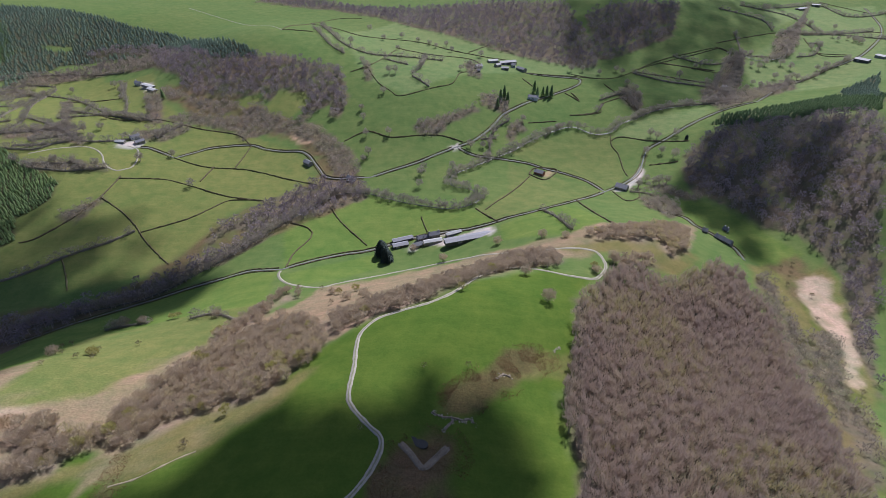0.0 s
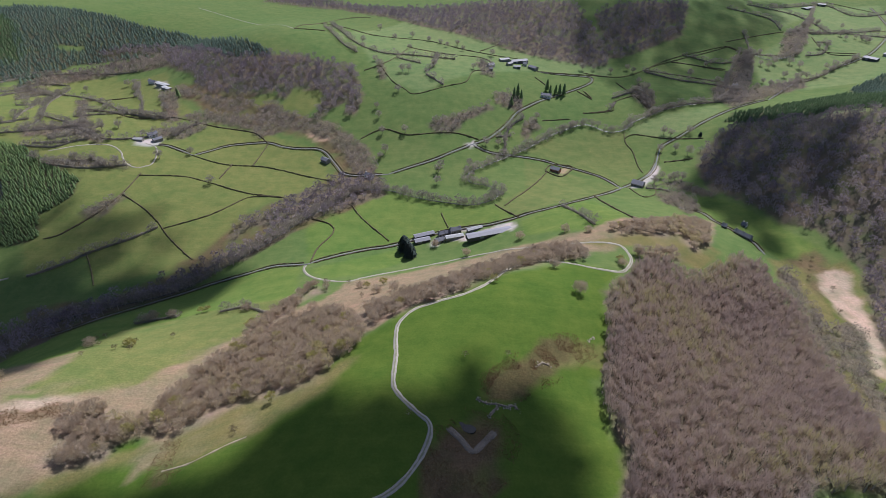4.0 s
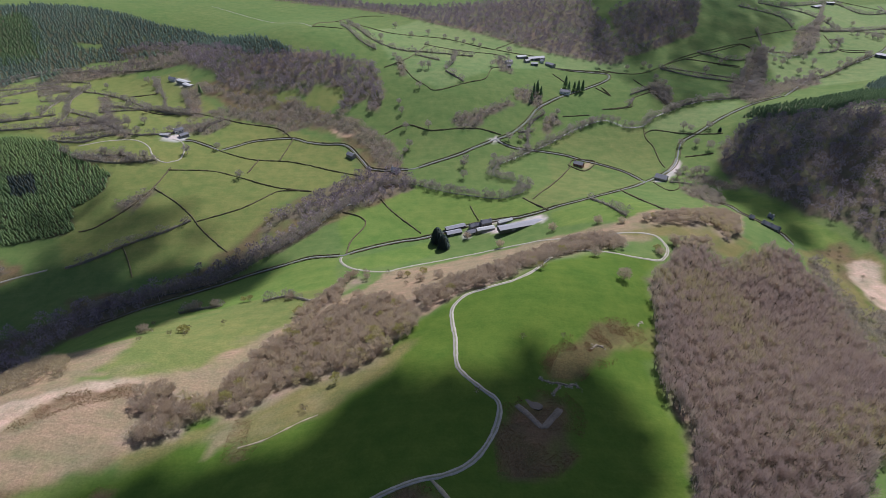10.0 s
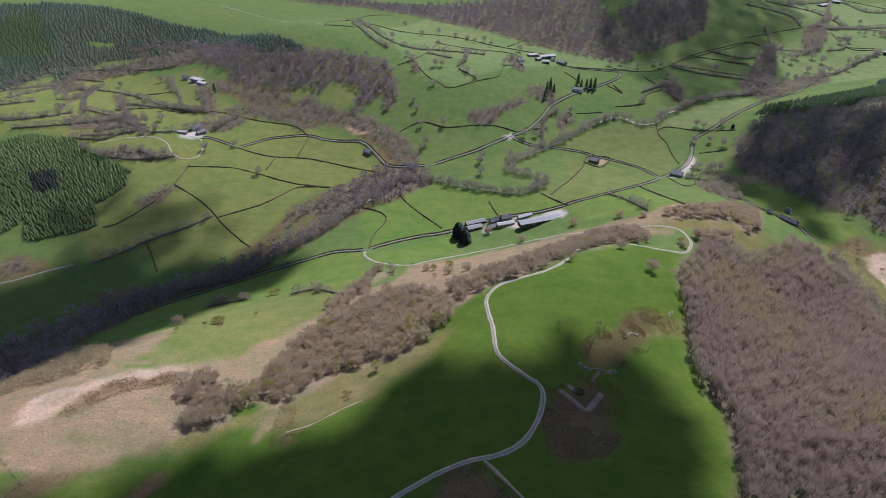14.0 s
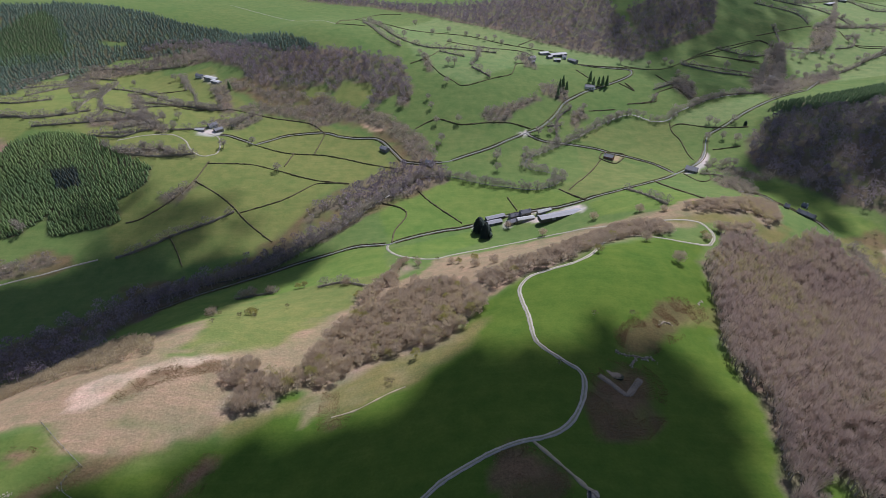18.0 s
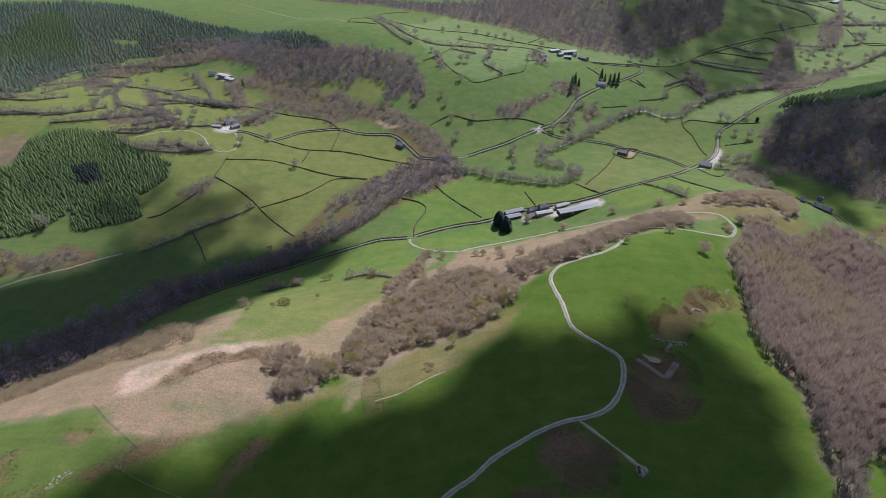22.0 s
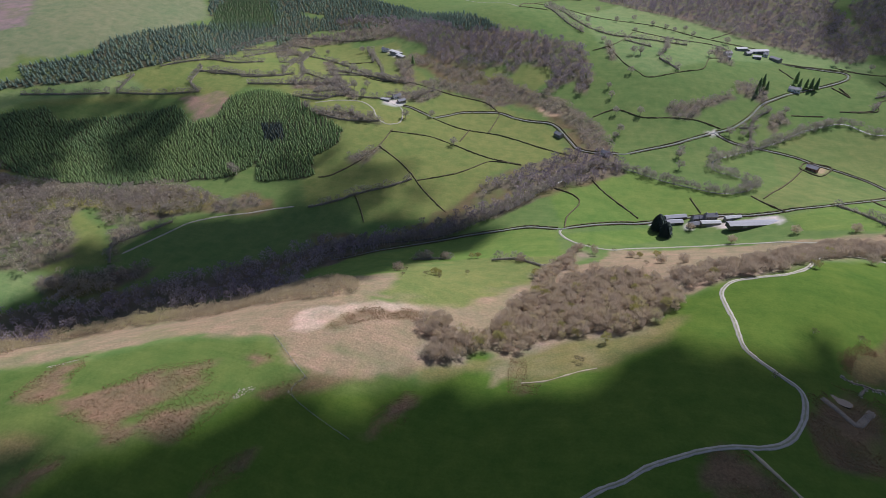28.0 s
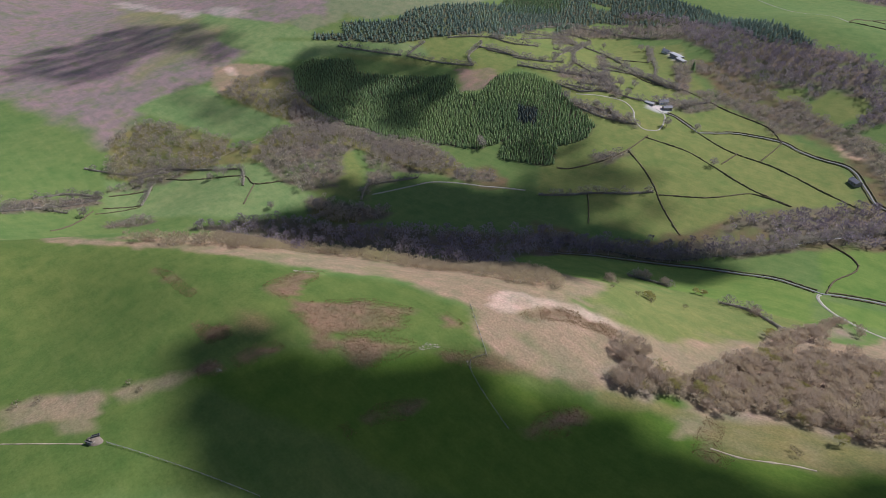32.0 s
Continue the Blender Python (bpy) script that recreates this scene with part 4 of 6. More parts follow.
def tree_row(kind, places):
    for x, y in places:
        tree(kind, x, y, {"oak": 1.05, "alder": 1.0, "bud": 0.85, "fir": 0.95, "bigfir": 1.0, "thorn": 0.75}[kind], {"oak": "oaks on the pasture", "alder": "field trees"}.get(kind, ""), {"oak": 1.3, "bud": 1.2, "alder": 0.8}.get(kind, 0.0))


make_kinds()

# ---- the plan: woods ----
wood("near", [(74, 222), (80, 241), (96, 258), (113, 277), (131, 287), (141, 280), (156, 277), (174, 293), (202, 308), (213, 303), (212, 273), (215, 256), (203, 221), (186, 181), (165, 138), (151, 108), (143, 94), (82, 103), (53, 107), (56, 119), (53, 140), (55, 164), (60, 174), (68, 169), (74, 186), (69, 200)])
wood("near_b", [(76, 227), (65, 186), (57, 160), (58, 140), (64, 129), (53, 111), (46, 90), (45, 78), (79, 72), (96, 106), (170, 218), (187, 256)])
wood("near_c", [(84, 246), (68, 199), (59, 168), (62, 146), (63, 131), (46, 105), (37, 82), (30, 63), (25, 51), (25, 49), (156, 203), (175, 265)])
wood("hill", [(260, 508), (276, 552), (319, 591), (347, 598), (391, 568), (414, 543), (425, 491), (296, 265), (291, 288), (302, 320), (301, 348), (299, 369), (277, 388), (268, 420), (252, 467)])
wood("valley", [(-214, 398), (-217, 415), (-214, 431), (-195, 439), (-182, 457), (-179, 471), (-159, 490), (-125, 514), (-88, 513), (-77, 498), (-73, 471), (-85, 467), (-118, 445), (-143, 430), (-158, 418), (-168, 414), (-179, 416), (-189, 425), (-202, 422), (-209, 409)])
wood("valley", [(-232, 374), (-218, 363), (-190, 374), (-162, 399), (-156, 412), (-172, 411), (-187, 404), (-202, 398), (-219, 385)])
wood("valley", [(-221, 371), (-218, 357), (-243, 331), (-286, 311), (-327, 286), (-345, 312), (-285, 324), (-256, 358)])
wood("mid", [(-480, 965), (-400, 885), (-330, 809), (-292, 796), (-268, 800), (-225, 795), (-183, 783), (-149, 773), (-135, 747), (-126, 705), (-120, 683), (-126, 640), (-138, 645), (-140, 675), (-154, 665), (-167, 646), (-179, 654), (-171, 685), (-183, 708), (-218, 717), (-226, 694), (-239, 702), (-237, 713), (-267, 708), (-291, 708), (-333, 721), (-366, 751), (-383, 790), (-418, 824), (-457, 875), (-481, 924)])
wood("mid", [(-605, 932), (-589, 962), (-555, 977), (-492, 970), (-467, 930), (-512, 939), (-556, 951), (-578, 933)])
wood("ul4", [(-636, 848), (-570, 927), (-487, 938), (-449, 896), (-466, 876), (-535, 887), (-589, 852), (-634, 791)])
wood("far", [(-420, 1500), (-432, 1370), (-316, 1319), (-236, 1301), (-125, 1179), (-53, 1050), (17, 969), (78, 895), (144, 847), (208, 815), (237, 810), (255, 878), (243, 956), (229, 1042)])
wood("fardark", [(255, 993), (306, 1025), (439, 1041), (412, 974), (350, 929), (292, 884), (253, 868)])
scrub("l1", [(-854, 124), (-864, 167), (-821, 198), (-740, 226), (-729, 211), (-743, 150), (-734, 132), (-786, 90)])
wood("fardark", [(237, 842), (251, 861), (289, 878), (347, 922), (409, 966), (385, 915), (335, 885), (267, 839)])
wood("l3", [(-681, 223), (-713, 269), (-687, 322), (-643, 337), (-605, 321), (-600, 291), (-566, 264), (-557, 245), (-572, 214), (-607, 207), (-634, 213)])
wood("l4", [(-589, 312), (-562, 355), (-500, 367), (-480, 344), (-528, 305), (-558, 290)])
wood("l5", [(-602, 96), (-579, 130), (-500, 204), (-388, 281), (-298, 327), (-257, 351), (-267, 320), (-333, 252), (-422, 206), (-523, 155)])
wood("l8", [(-583, 138), (-546, 184), (-484, 217), (-434, 245), (-384, 258), (-330, 246), (-309, 222), (-412, 205), (-500, 170), (-433, 73)])
scrub("l7", [(-842, 268), (-854, 314), (-809, 357), (-734, 345), (-703, 318), (-725, 294), (-768, 285)])
wood("hedgewood", [(-530, 199), (-519, 219), (-480, 252), (-472, 237), (-496, 214)])
wood("hill_b", [(305, 320), (330, 319), (237, 189), (247, 210), (261, 239), (283, 277)])
wood("near_e", [(70, 127), (59, 85), (53, 66), (73, 64), (163, 159), (144, 186)])
wood("near_d", [(90, 100), (146, 142), (78, 62), (66, 63)])
conifer("r", [(541, 707), (647, 779), (468, 549), (516, 662)])
conifer("ul", [(-753, 984), (-724, 1028), (-626, 1085), (-490, 1028), (-264, 803), (-269, 789), (-328, 805), (-454, 937), (-588, 974), (-680, 940), (-719, 953)])
conifer("ul2", [(-821, 1092), (-734, 1116), (-630, 1094), (-701, 1020), (-765, 1004)])
conifer("ul3", [(-694, 875), (-673, 927), (-569, 973), (-501, 939), (-570, 928), (-625, 895), (-638, 840), (-637, 776)])
conifer("leftdark", [(-496, 484), (-470, 489), (-454, 460), (-476, 455)])
conifer("left", [(-813, 376), (-818, 411), (-770, 449), (-746, 434), (-679, 471), (-623, 504), (-587, 476), (-560, 489), (-567, 533), (-533, 556), (-478, 546), (-430, 512), (-394, 492), (-389, 464), (-407, 436), (-395, 411), (-401, 402), (-453, 390), (-468, 421), (-485, 394), (-548, 376), (-608, 354), (-666, 343), (-733, 341), (-779, 347)])
conifer("top", [(-856, 502), (-792, 559), (-800, 592), (-733, 771), (-662, 939), (-661, 845), (-655, 671), (-682, 607), (-748, 516), (-854, 444), (-867, 454), (-831, 482)])
conifer("ul5", [(-724, 740), (-705, 834), (-635, 944), (-626, 970), (-562, 982), (-582, 952), (-654, 899), (-652, 836), (-666, 758), (-645, 674), (-653, 625)])
conifer("ul8", [(-737, 944), (-688, 986), (-656, 904), (-689, 874)])
conifer("ul7", [(-886, 998), (-764, 1117), (-704, 985), (-736, 956), (-789, 1009), (-791, 945), (-772, 838), (-756, 781)])
conifer_young("y", [(329, 612), (350, 634), (441, 650), (516, 680), (491, 575), (430, 498), (419, 551), (393, 571), (348, 599)])
conifer_young("ul6", [(-746, 772), (-775, 841), (-794, 951), (-793, 1017), (-747, 980), (-687, 893), (-684, 856), (-707, 769), (-723, 735)])
scrub("mid", [(-354, 666), (-321, 675), (-266, 664), (-213, 658), (-174, 646), (-150, 624), (-126, 598), (-104, 570), (-89, 530), (-94, 518), (-117, 525), (-130, 557), (-146, 583), (-158, 599), (-192, 620), (-208, 626), (-234, 615), (-239, 606), (-259, 630), (-290, 640), (-314, 651), (-344, 655)])
scrub("mid", [(-400, 760), (-367, 739), (-331, 712), (-297, 701), (-273, 698), (-263, 685), (-283, 671), (-316, 683), (-348, 715), (-373, 721)])
scrub("n", [(-34, 615), (-13, 627), (15, 641), (44, 666), (49, 654), (14, 621), (-7, 594), (-27, 593)])
scrub("n2", [(53, 696), (92, 700), (86, 650), (65, 658), (52, 667)])
scrub("n3", [(85, 632), (103, 642), (105, 624), (84, 596), (81, 607)])
scrub("l2", [(-729, 211), (-707, 241), (-673, 239), (-661, 217), (-706, 189), (-732, 150), (-742, 156)])
scrub("gully", [(231, 243), (248, 252), (252, 241), (220, 193), (207, 162), (184, 132), (157, 105), (172, 130), (194, 169), (214, 214)])
scrub("s", [(-418, 746), (-392, 744), (-352, 648), (-368, 643)])
scrub("s", [(-379, 620), (-323, 650), (-310, 637), (-331, 600), (-355, 595)])
scrub("s", [(-635, 769), (-615, 809), (-596, 780), (-608, 728)])
scrub("s", [(-540, 749), (-538, 769), (-442, 611), (-455, 608)])
scrub("s", [(-516, 598), (-452, 620), (-410, 584), (-406, 561), (-443, 582), (-498, 571)])
scrub("s", [(-445, 522), (-404, 532), (-360, 528), (-356, 517), (-437, 508)])
scrub("s", [(-370, 446), (-340, 472), (-337, 464), (-348, 432), (-360, 435)])
scrub("s", [(-262, 682), (-237, 688), (-223, 671), (-198, 655), (-212, 653), (-251, 662)])
scrub("s", [(-111, 778), (-100, 783), (-90, 719), (-99, 721)])
scrub("s", [(36, 807), (61, 810), (57, 745), (41, 750)])
scrub("s", [(239, 725), (275, 742), (269, 680), (252, 675)])
scrub("s", [(362, 727), (473, 869), (493, 872), (423, 737), (432, 724), (403, 682), (353, 670), (351, 692)])
scrub("s", [(531, 875), (613, 967), (712, 1105), (710, 1083), (611, 942), (554, 865)])
scrub("s", [(424, 723), (524, 789), (510, 764), (428, 701)])
scrub("s", [(197, 465), (219, 463), (223, 420), (210, 409), (194, 427)])
scrub("s", [(-779, -7), (-755, 68), (-737, 67), (-742, 28), (-740, -15)])
scrub("s", [(-760, 81), (-757, 124), (-729, 159), (-725, 150), (-740, 104)])
scrub("s", [(-686, 50), (-681, 86), (-649, 89), (-667, 55)])
scrub("s", [(-561, 208), (-551, 222), (-478, 250), (-475, 240), (-510, 211), (-543, 198)])
scrub("s", [(-551, 284), (-533, 301), (-514, 291), (-522, 267), (-514, 248)])
scrub("s", [(-488, 354), (-444, 368), (-427, 357), (-470, 333)])
scrub("link", [(-714, 246), (-699, 287), (-662, 327), (-605, 350), (-543, 368), (-480, 364), (-480, 343), (-521, 322), (-572, 314), (-619, 308), (-660, 274), (-689, 239)])
scrub("link2", [(-541, 196), (-540, 214), (-510, 230), (-489, 221), (-511, 204)])
scrub("s", [(536, 877), (578, 953), (635, 1001), (647, 992), (600, 918), (564, 876)])
scrub("s", [(356, 694), (419, 740), (490, 777), (528, 785), (512, 752), (457, 720), (358, 650)])
scrub("s", [(453, 866), (495, 890), (469, 823), (440, 790), (440, 819)])
scrub("s", [(266, 755), (275, 716), (265, 674), (253, 672), (253, 708)])
scrub("s", [(203, 397), (220, 425), (224, 446), (200, 466), (193, 446)])
scrub("s", [(210, 495), (235, 497), (242, 474), (255, 453), (246, 446), (228, 467)])
scrub("s", [(-756, 331), (-668, 343), (-602, 350), (-573, 367), (-526, 375), (-518, 354), (-552, 331), (-617, 326), (-717, 294)])
scrub("gully", [(234, 312), (248, 317), (237, 277), (225, 236), (206, 193), (174, 150), (153, 128), (187, 180), (208, 228), (217, 265)])
edge("l6", [(-474, 20), (-430, 55), (-517, 150), (-379, 83), (-428, 37)])
edge("l6b", [(-413, 64), (-531, 143), (-498, 167), (-408, 200), (-310, 215), (-247, 186), (-235, 168), (-266, 153), (-388, 180), (-484, 157), (-389, 77), (-398, 57)])
strip("a", [(-194, 145), (-194, 156), (-185, 163), (-177, 159), (-171, 153), (-164, 153), (-159, 163), (-154, 182), (-146, 198), (-132, 206), (-117, 219), (-101, 234), (-81, 234), (-65, 216), (-63, 198), (-65, 185), (-75, 178), (-80, 170), (-92, 167), (-104, 167), (-115, 165), (-129, 161), (-141, 148), (-154, 147), (-166, 141), (-168, 132), (-174, 130), (-182, 124), (-188, 130), (-184, 140)])
strip("b", [(-65, 229), (-44, 239), (-26, 244), (-1, 263), (29, 303), (50, 319), (79, 307), (85, 296), (78, 282), (47, 280), (25, 264), (9, 245), (-12, 225), (-29, 220), (-46, 214), (-59, 207)])
strip("e", [(-143, 231), (-147, 250), (-139, 257), (-131, 272), (-124, 291), (-119, 306), (-108, 307), (-102, 289), (-117, 274), (-127, 257), (-129, 231)])
strip("f", [(-154, 178), (-150, 203), (-142, 221), (-130, 232), (-117, 241), (-99, 250), (-82, 241), (-81, 228), (-101, 228), (-117, 215), (-132, 202), (-145, 194)])
strip("c", [(120, 343), (144, 350), (191, 373), (201, 362), (181, 323), (167, 315), (166, 335), (116, 327)])
strip("d", [(115, 296), (147, 307), (148, 298), (120, 285)])
lay_ground()

# ---- the plan: ways and water ----
track("ridge", [(-116, 55), (-111, 60), (-104, 66), (-97, 70), (-89, 77), (-79, 83), (-70, 88), (-59, 92), (-50, 94), (-42, 98), (-36, 104), (-31, 112), (-28, 119), (-26, 127), (-27, 133), (-32, 138), (-40, 148), (-43, 156), (-43, 174), (-44, 187), (-44, 199), (-41, 207), (-35, 214), (-23, 218), (-8, 224), (5, 235), (15, 251), (27, 272), (38, 283), (51, 282), (65, 276), (78, 271), (93, 270), (100, 272)])
path("spur", [(-55, 93), (-51, 88), (-44, 79), (-39, 72), (-37, 70)])
track("loop", [(-132, 345), (-132, 338), (-125, 326), (-114, 318), (-93, 311), (-80, 318), (-60, 328), (-29, 340), (-2, 344), (21, 342), (34, 339), (58, 325), (77, 318), (92, 315), (102, 312), (109, 308), (111, 300), (111, 290), (107, 281), (100, 272)])
track("drive", [(-364, 579), (-350, 572), (-341, 552), (-338, 532), (-343, 525), (-350, 521), (-362, 527), (-371, 538), (-378, 550), (-390, 561), (-404, 565), (-424, 558), (-451, 541)])
track("hill", [(-533, 1234), (-423, 1133), (-353, 1051), (-250, 900)])
track("field_lane", [(-515, 259), (-509, 270), (-497, 294), (-483, 318), (-456, 335), (-436, 343), (-417, 351), (-393, 359)])
path("", [(-138, 123), (-128, 125), (-120, 129), (-112, 133), (-105, 135)])
path("", [(-741, 149), (-728, 182), (-719, 205), (-714, 246)])
path("faint", [(-333, -68), (-322, -59), (-306, -46)])
road("valley_a", [(-317, 282), (-302, 287), (-277, 307), (-244, 329), (-213, 343), (-180, 348), (-161, 351), (-141, 348), (-131, 347)])
road("valley_b", [(-131, 347), (-119, 355), (-89, 371), (-71, 377), (-59, 382), (-42, 390), (-22, 397), (3, 400), (24, 399), (44, 402), (59, 407), (80, 412), (104, 426), (130, 447), (168, 482)])
road("chapel_n", [(168, 482), (184, 496), (200, 510), (213, 523), (226, 544), (237, 568), (247, 582), (272, 597), (301, 617), (337, 639), (371, 659), (421, 686)])
road("far_r", [(421, 686), (502, 770), (551, 792), (592, 820), (641, 846), (691, 883), (783, 981), (863, 1087), (916, 1189), (950, 1268)])
road("mid_a", [(168, 482), (158, 512), (137, 531), (114, 542), (99, 551), (77, 555), (58, 557), (38, 560), (27, 567), (18, 575)])
road("mid_b", [(18, 575), (-7, 557), (-32, 540), (-57, 527), (-77, 516)])
road("mid_c", [(18, 575), (40, 591), (63, 622), (78, 649), (96, 670), (121, 693), (148, 713), (175, 733), (194, 749), (202, 762), (199, 773), (167, 780), (126, 787)])
road("left_a", [(-304, 560), (-290, 574), (-270, 591), (-231, 598), (-208, 587), (-187, 581), (-166, 578), (-154, 569), (-146, 556), (-136, 538), (-127, 523), (-111, 517), (-77, 516)])
road("left_b", [(-354, 576), (-341, 579), (-319, 569), (-304, 560)])
road("right_low", [(202, 420), (218, 408), (220, 388), (227, 377), (233, 363), (238, 354), (237, 335)])
stream("up", [(588, 925), (561, 882), (514, 866), (488, 878), (456, 818), (432, 772), (406, 744), (362, 685), (312, 675), (280, 667), (254, 654), (225, 639), (211, 624), (190, 622), (171, 637), (157, 636)])
stream("down", [(157, 636), (125, 616), (101, 594), (79, 572), (50, 548), (27, 530), (11, 514), (11, 494), (28, 484), (39, 469), (31, 450), (9, 442), (-12, 450), (-47, 467), (-77, 484), (-106, 484), (-126, 462), (-152, 430), (-179, 392), (-215, 361), (-247, 335), (-294, 314), (-329, 299)])

# ---- the plan: hedges ----
hedge("", [(-250, 900), (-245, 1086), (-207, 1183), (-160, 1184)])
hedge("", [(-245, 1086), (-176, 992), (-136, 950), (-83, 943), (-35, 929), (21, 876), (64, 851), (103, 839)])
hedge("", [(-250, 900), (-203, 910)])
hedge("", [(-68, 859), (-85, 799), (-103, 769), (-124, 751)])
hedge("", [(-103, 769), (-84, 717), (-66, 691), (-49, 676), (-6, 699), (17, 715), (29, 755), (46, 765)])
hedge("", [(-69, 879), (-15, 844), (45, 831), (61, 806)])
hedge("", [(47, 869), (82, 908)])
hedge("", [(-114, 591), (-88, 606), (-60, 592), (-27, 594)])
hedge("", [(-27, 594), (0, 595), (26, 585)])
hedge("", [(126, 787), (184, 783), (231, 771)])
hedge("", [(119, 763), (131, 736)])
hedge("", [(173, 724), (188, 700)])
hedge("", [(111, 640), (148, 649)])
hedge("", [(169, 664), (208, 670), (216, 692), (256, 713)])
hedge("", [(210, 618), (206, 595), (209, 574), (205, 541), (205, 524)])
hedge("", [(207, 605), (222, 612), (252, 597), (292, 582)])
hedge("", [(235, 544), (265, 541)])
hedge("", [(98, 523), (71, 475), (41, 432)])
hedge("", [(32, 437), (50, 402)])
hedge("", [(130, 447), (133, 384), (137, 360)])
hedge("", [(-109, 455), (-95, 427), (-67, 387)])
hedge("", [(-20, 431), (-14, 404)])
hedge("", [(-144, 430), (-125, 418), (-119, 402), (-128, 373), (-129, 349)])
hedge("", [(-341, 506), (-297, 511), (-264, 501), (-223, 484), (-183, 475)])
hedge("", [(-304, 560), (-274, 547), (-254, 543), (-215, 540), (-160, 516), (-134, 506)])
hedge("", [(-255, 545), (-259, 512)])
hedge("", [(-227, 594), (-232, 542)])
hedge("", [(-342, 471), (-313, 450), (-291, 429), (-274, 409), (-243, 380)])
hedge("", [(-183, 475), (-215, 476), (-232, 458), (-248, 442), (-283, 421)])
hedge("", [(-340, 511), (-343, 473), (-354, 440), (-373, 413), (-387, 406)])
hedge("", [(-337, 384), (-323, 363), (-313, 346)])
hedge("", [(-537, 756), (-455, 750)])
hedge("", [(-617, 796), (-623, 749)])
hedge("", [(-503, 683), (-459, 678), (-410, 654), (-366, 659), (-325, 645)])
hedge("", [(-325, 645), (-297, 635), (-251, 622), (-228, 597)])
hedge("", [(194, 789), (231, 771), (266, 779), (333, 832), (399, 870), (457, 898), (474, 881)])
hedge("", [(340, 829), (423, 812)])
hedge("", [(287, 793), (348, 775), (404, 766)])
hedge("", [(590, 958), (705, 998), (833, 1044)])
hedge("", [(613, 890), (660, 877)])
hedge("", [(878, 1319), (927, 1215)])
hedge("", [(255, 658), (251, 696), (234, 751)])
hedge("", [(-737, 137), (-701, 158), (-652, 189), (-623, 187), (-604, 210)])
hedge("", [(-623, 187), (-598, 159)])
hedge("", [(-718, 54), (-704, 93)])
hedge("", [(-684, 9), (-701, 30), (-726, 54)])
bushes("", [(-289, 422), (-307, 406), (-338, 385), (-355, 371), (-377, 359)])
bushes("", [(91, 415), (98, 388), (102, 351)])
bushes("", [(-516, 645), (-463, 615), (-411, 579), (-363, 598)])
bushes("", [(-507, 583), (-481, 601), (-450, 603)])
bushes("", [(-589, 816), (-569, 733), (-513, 631), (-511, 588)])
bushes("", [(-586, 695), (-569, 722)])
bushes("", [(-213, 961), (-172, 859), (-141, 817)])
bushes("", [(-81, 803), (-45, 778)])
bushes("", [(-19, 832), (-26, 772), (-37, 742)])
bushes("", [(-37, 732), (-14, 701)])
bushes("", [(-484, 825), (-455, 750)])
bushes("", [(-344, 606), (-336, 629), (-325, 645)])
bushes("", [(-446, 521), (-407, 525), (-399, 532)])
bushes("", [(-399, 532), (-380, 518), (-361, 525)])
bushes("", [(194, 482), (211, 472), (223, 431)])
bushes("", [(-487, 550), (-450, 550), (-433, 574)])
bushes("", [(-747, -15), (-750, 11), (-748, 38), (-749, 70)])
bushes("", [(-760, 105), (-757, 130), (-736, 162)])
bushes("", [(-516, 245), (-530, 265), (-519, 287), (-502, 313)])
bushes("", [(-660, 650), (-653, 699), (-625, 777), (-585, 769)])
bushes("", [(-629, 586), (-587, 596), (-550, 607), (-526, 630)])
bushes("", [(-562, 570), (-496, 588), (-442, 619)])
bushes("", [(-542, 627), (-578, 732), (-586, 785)])
bushes("", [(-476, 556), (-440, 564), (-425, 577)])
bushes("", [(-444, 515), (-401, 512), (-380, 518)])
bushes("", [(-663, 716), (-655, 814), (-605, 873), (-516, 885)])
bushes("", [(-505, 697), (-422, 668), (-374, 660)])
bushes("", [(-655, 629), (-620, 638), (-599, 672)])
bushes("", [(285, 789), (327, 761), (380, 750), (404, 731)])
bushes("", [(367, 855), (425, 840), (510, 889)])
bushes("", [(588, 1115), (670, 1112), (689, 1063), (679, 991)])
bushes("", [(608, 974), (712, 993), (798, 984)])
bushes("", [(247, 652), (297, 675), (350, 679), (392, 689)])
bushes("", [(507, 953), (486, 877), (433, 794), (392, 689)])
bushes("", [(649, 1141), (844, 1284), (856, 1181), (960, 1215)])
bushes("", [(-210, 1017), (-158, 880), (-108, 827), (-66, 822), (5, 809)])
bushes("", [(-606, 723), (-598, 777), (-538, 771), (-426, 671), (-367, 654)])
bushes("", [(-485, 651), (-440, 670), (-381, 652)])
bushes("", [(-638, 771), (-626, 812), (-595, 826)])
bushes("", [(-497, 833), (-437, 731), (-405, 660)])
bushes("", [(-467, 569), (-442, 590), (-434, 622)])
bushes("", [(-775, 17), (-773, 46), (-751, 71)])
bushes("", [(-747, -15), (-750, 11), (-731, 33)])
bushes("", [(-706, 94), (-724, 109), (-737, 120)])
bushes("", [(-630, 177), (-653, 191), (-673, 198)])
bushes("", [(-815, 79), (-775, 112), (-752, 148), (-674, 195)])
bushes("", [(-812, 456), (-782, 471), (-721, 501)])
bushes("", [(-714, 505), (-671, 517), (-614, 537)])
bushes("", [(-715, 507), (-716, 526), (-716, 545)])
bushes("", [(-616, 539), (-638, 555), (-646, 592), (-655, 603)])
bushes("", [(-649, 582), (-618, 596), (-586, 593)])
bushes("", [(-583, 589), (-553, 602), (-533, 615)])
bushes("", [(-698, 576), (-665, 616), (-642, 642)])
bushes("", [(-630, 671), (-628, 749), (-621, 794)])
hedge("", [(-727, 64), (-706, 95)])
hedge("", [(-749, 78), (-729, 117)])
hedge("", [(460, 913), (523, 943), (589, 973)])
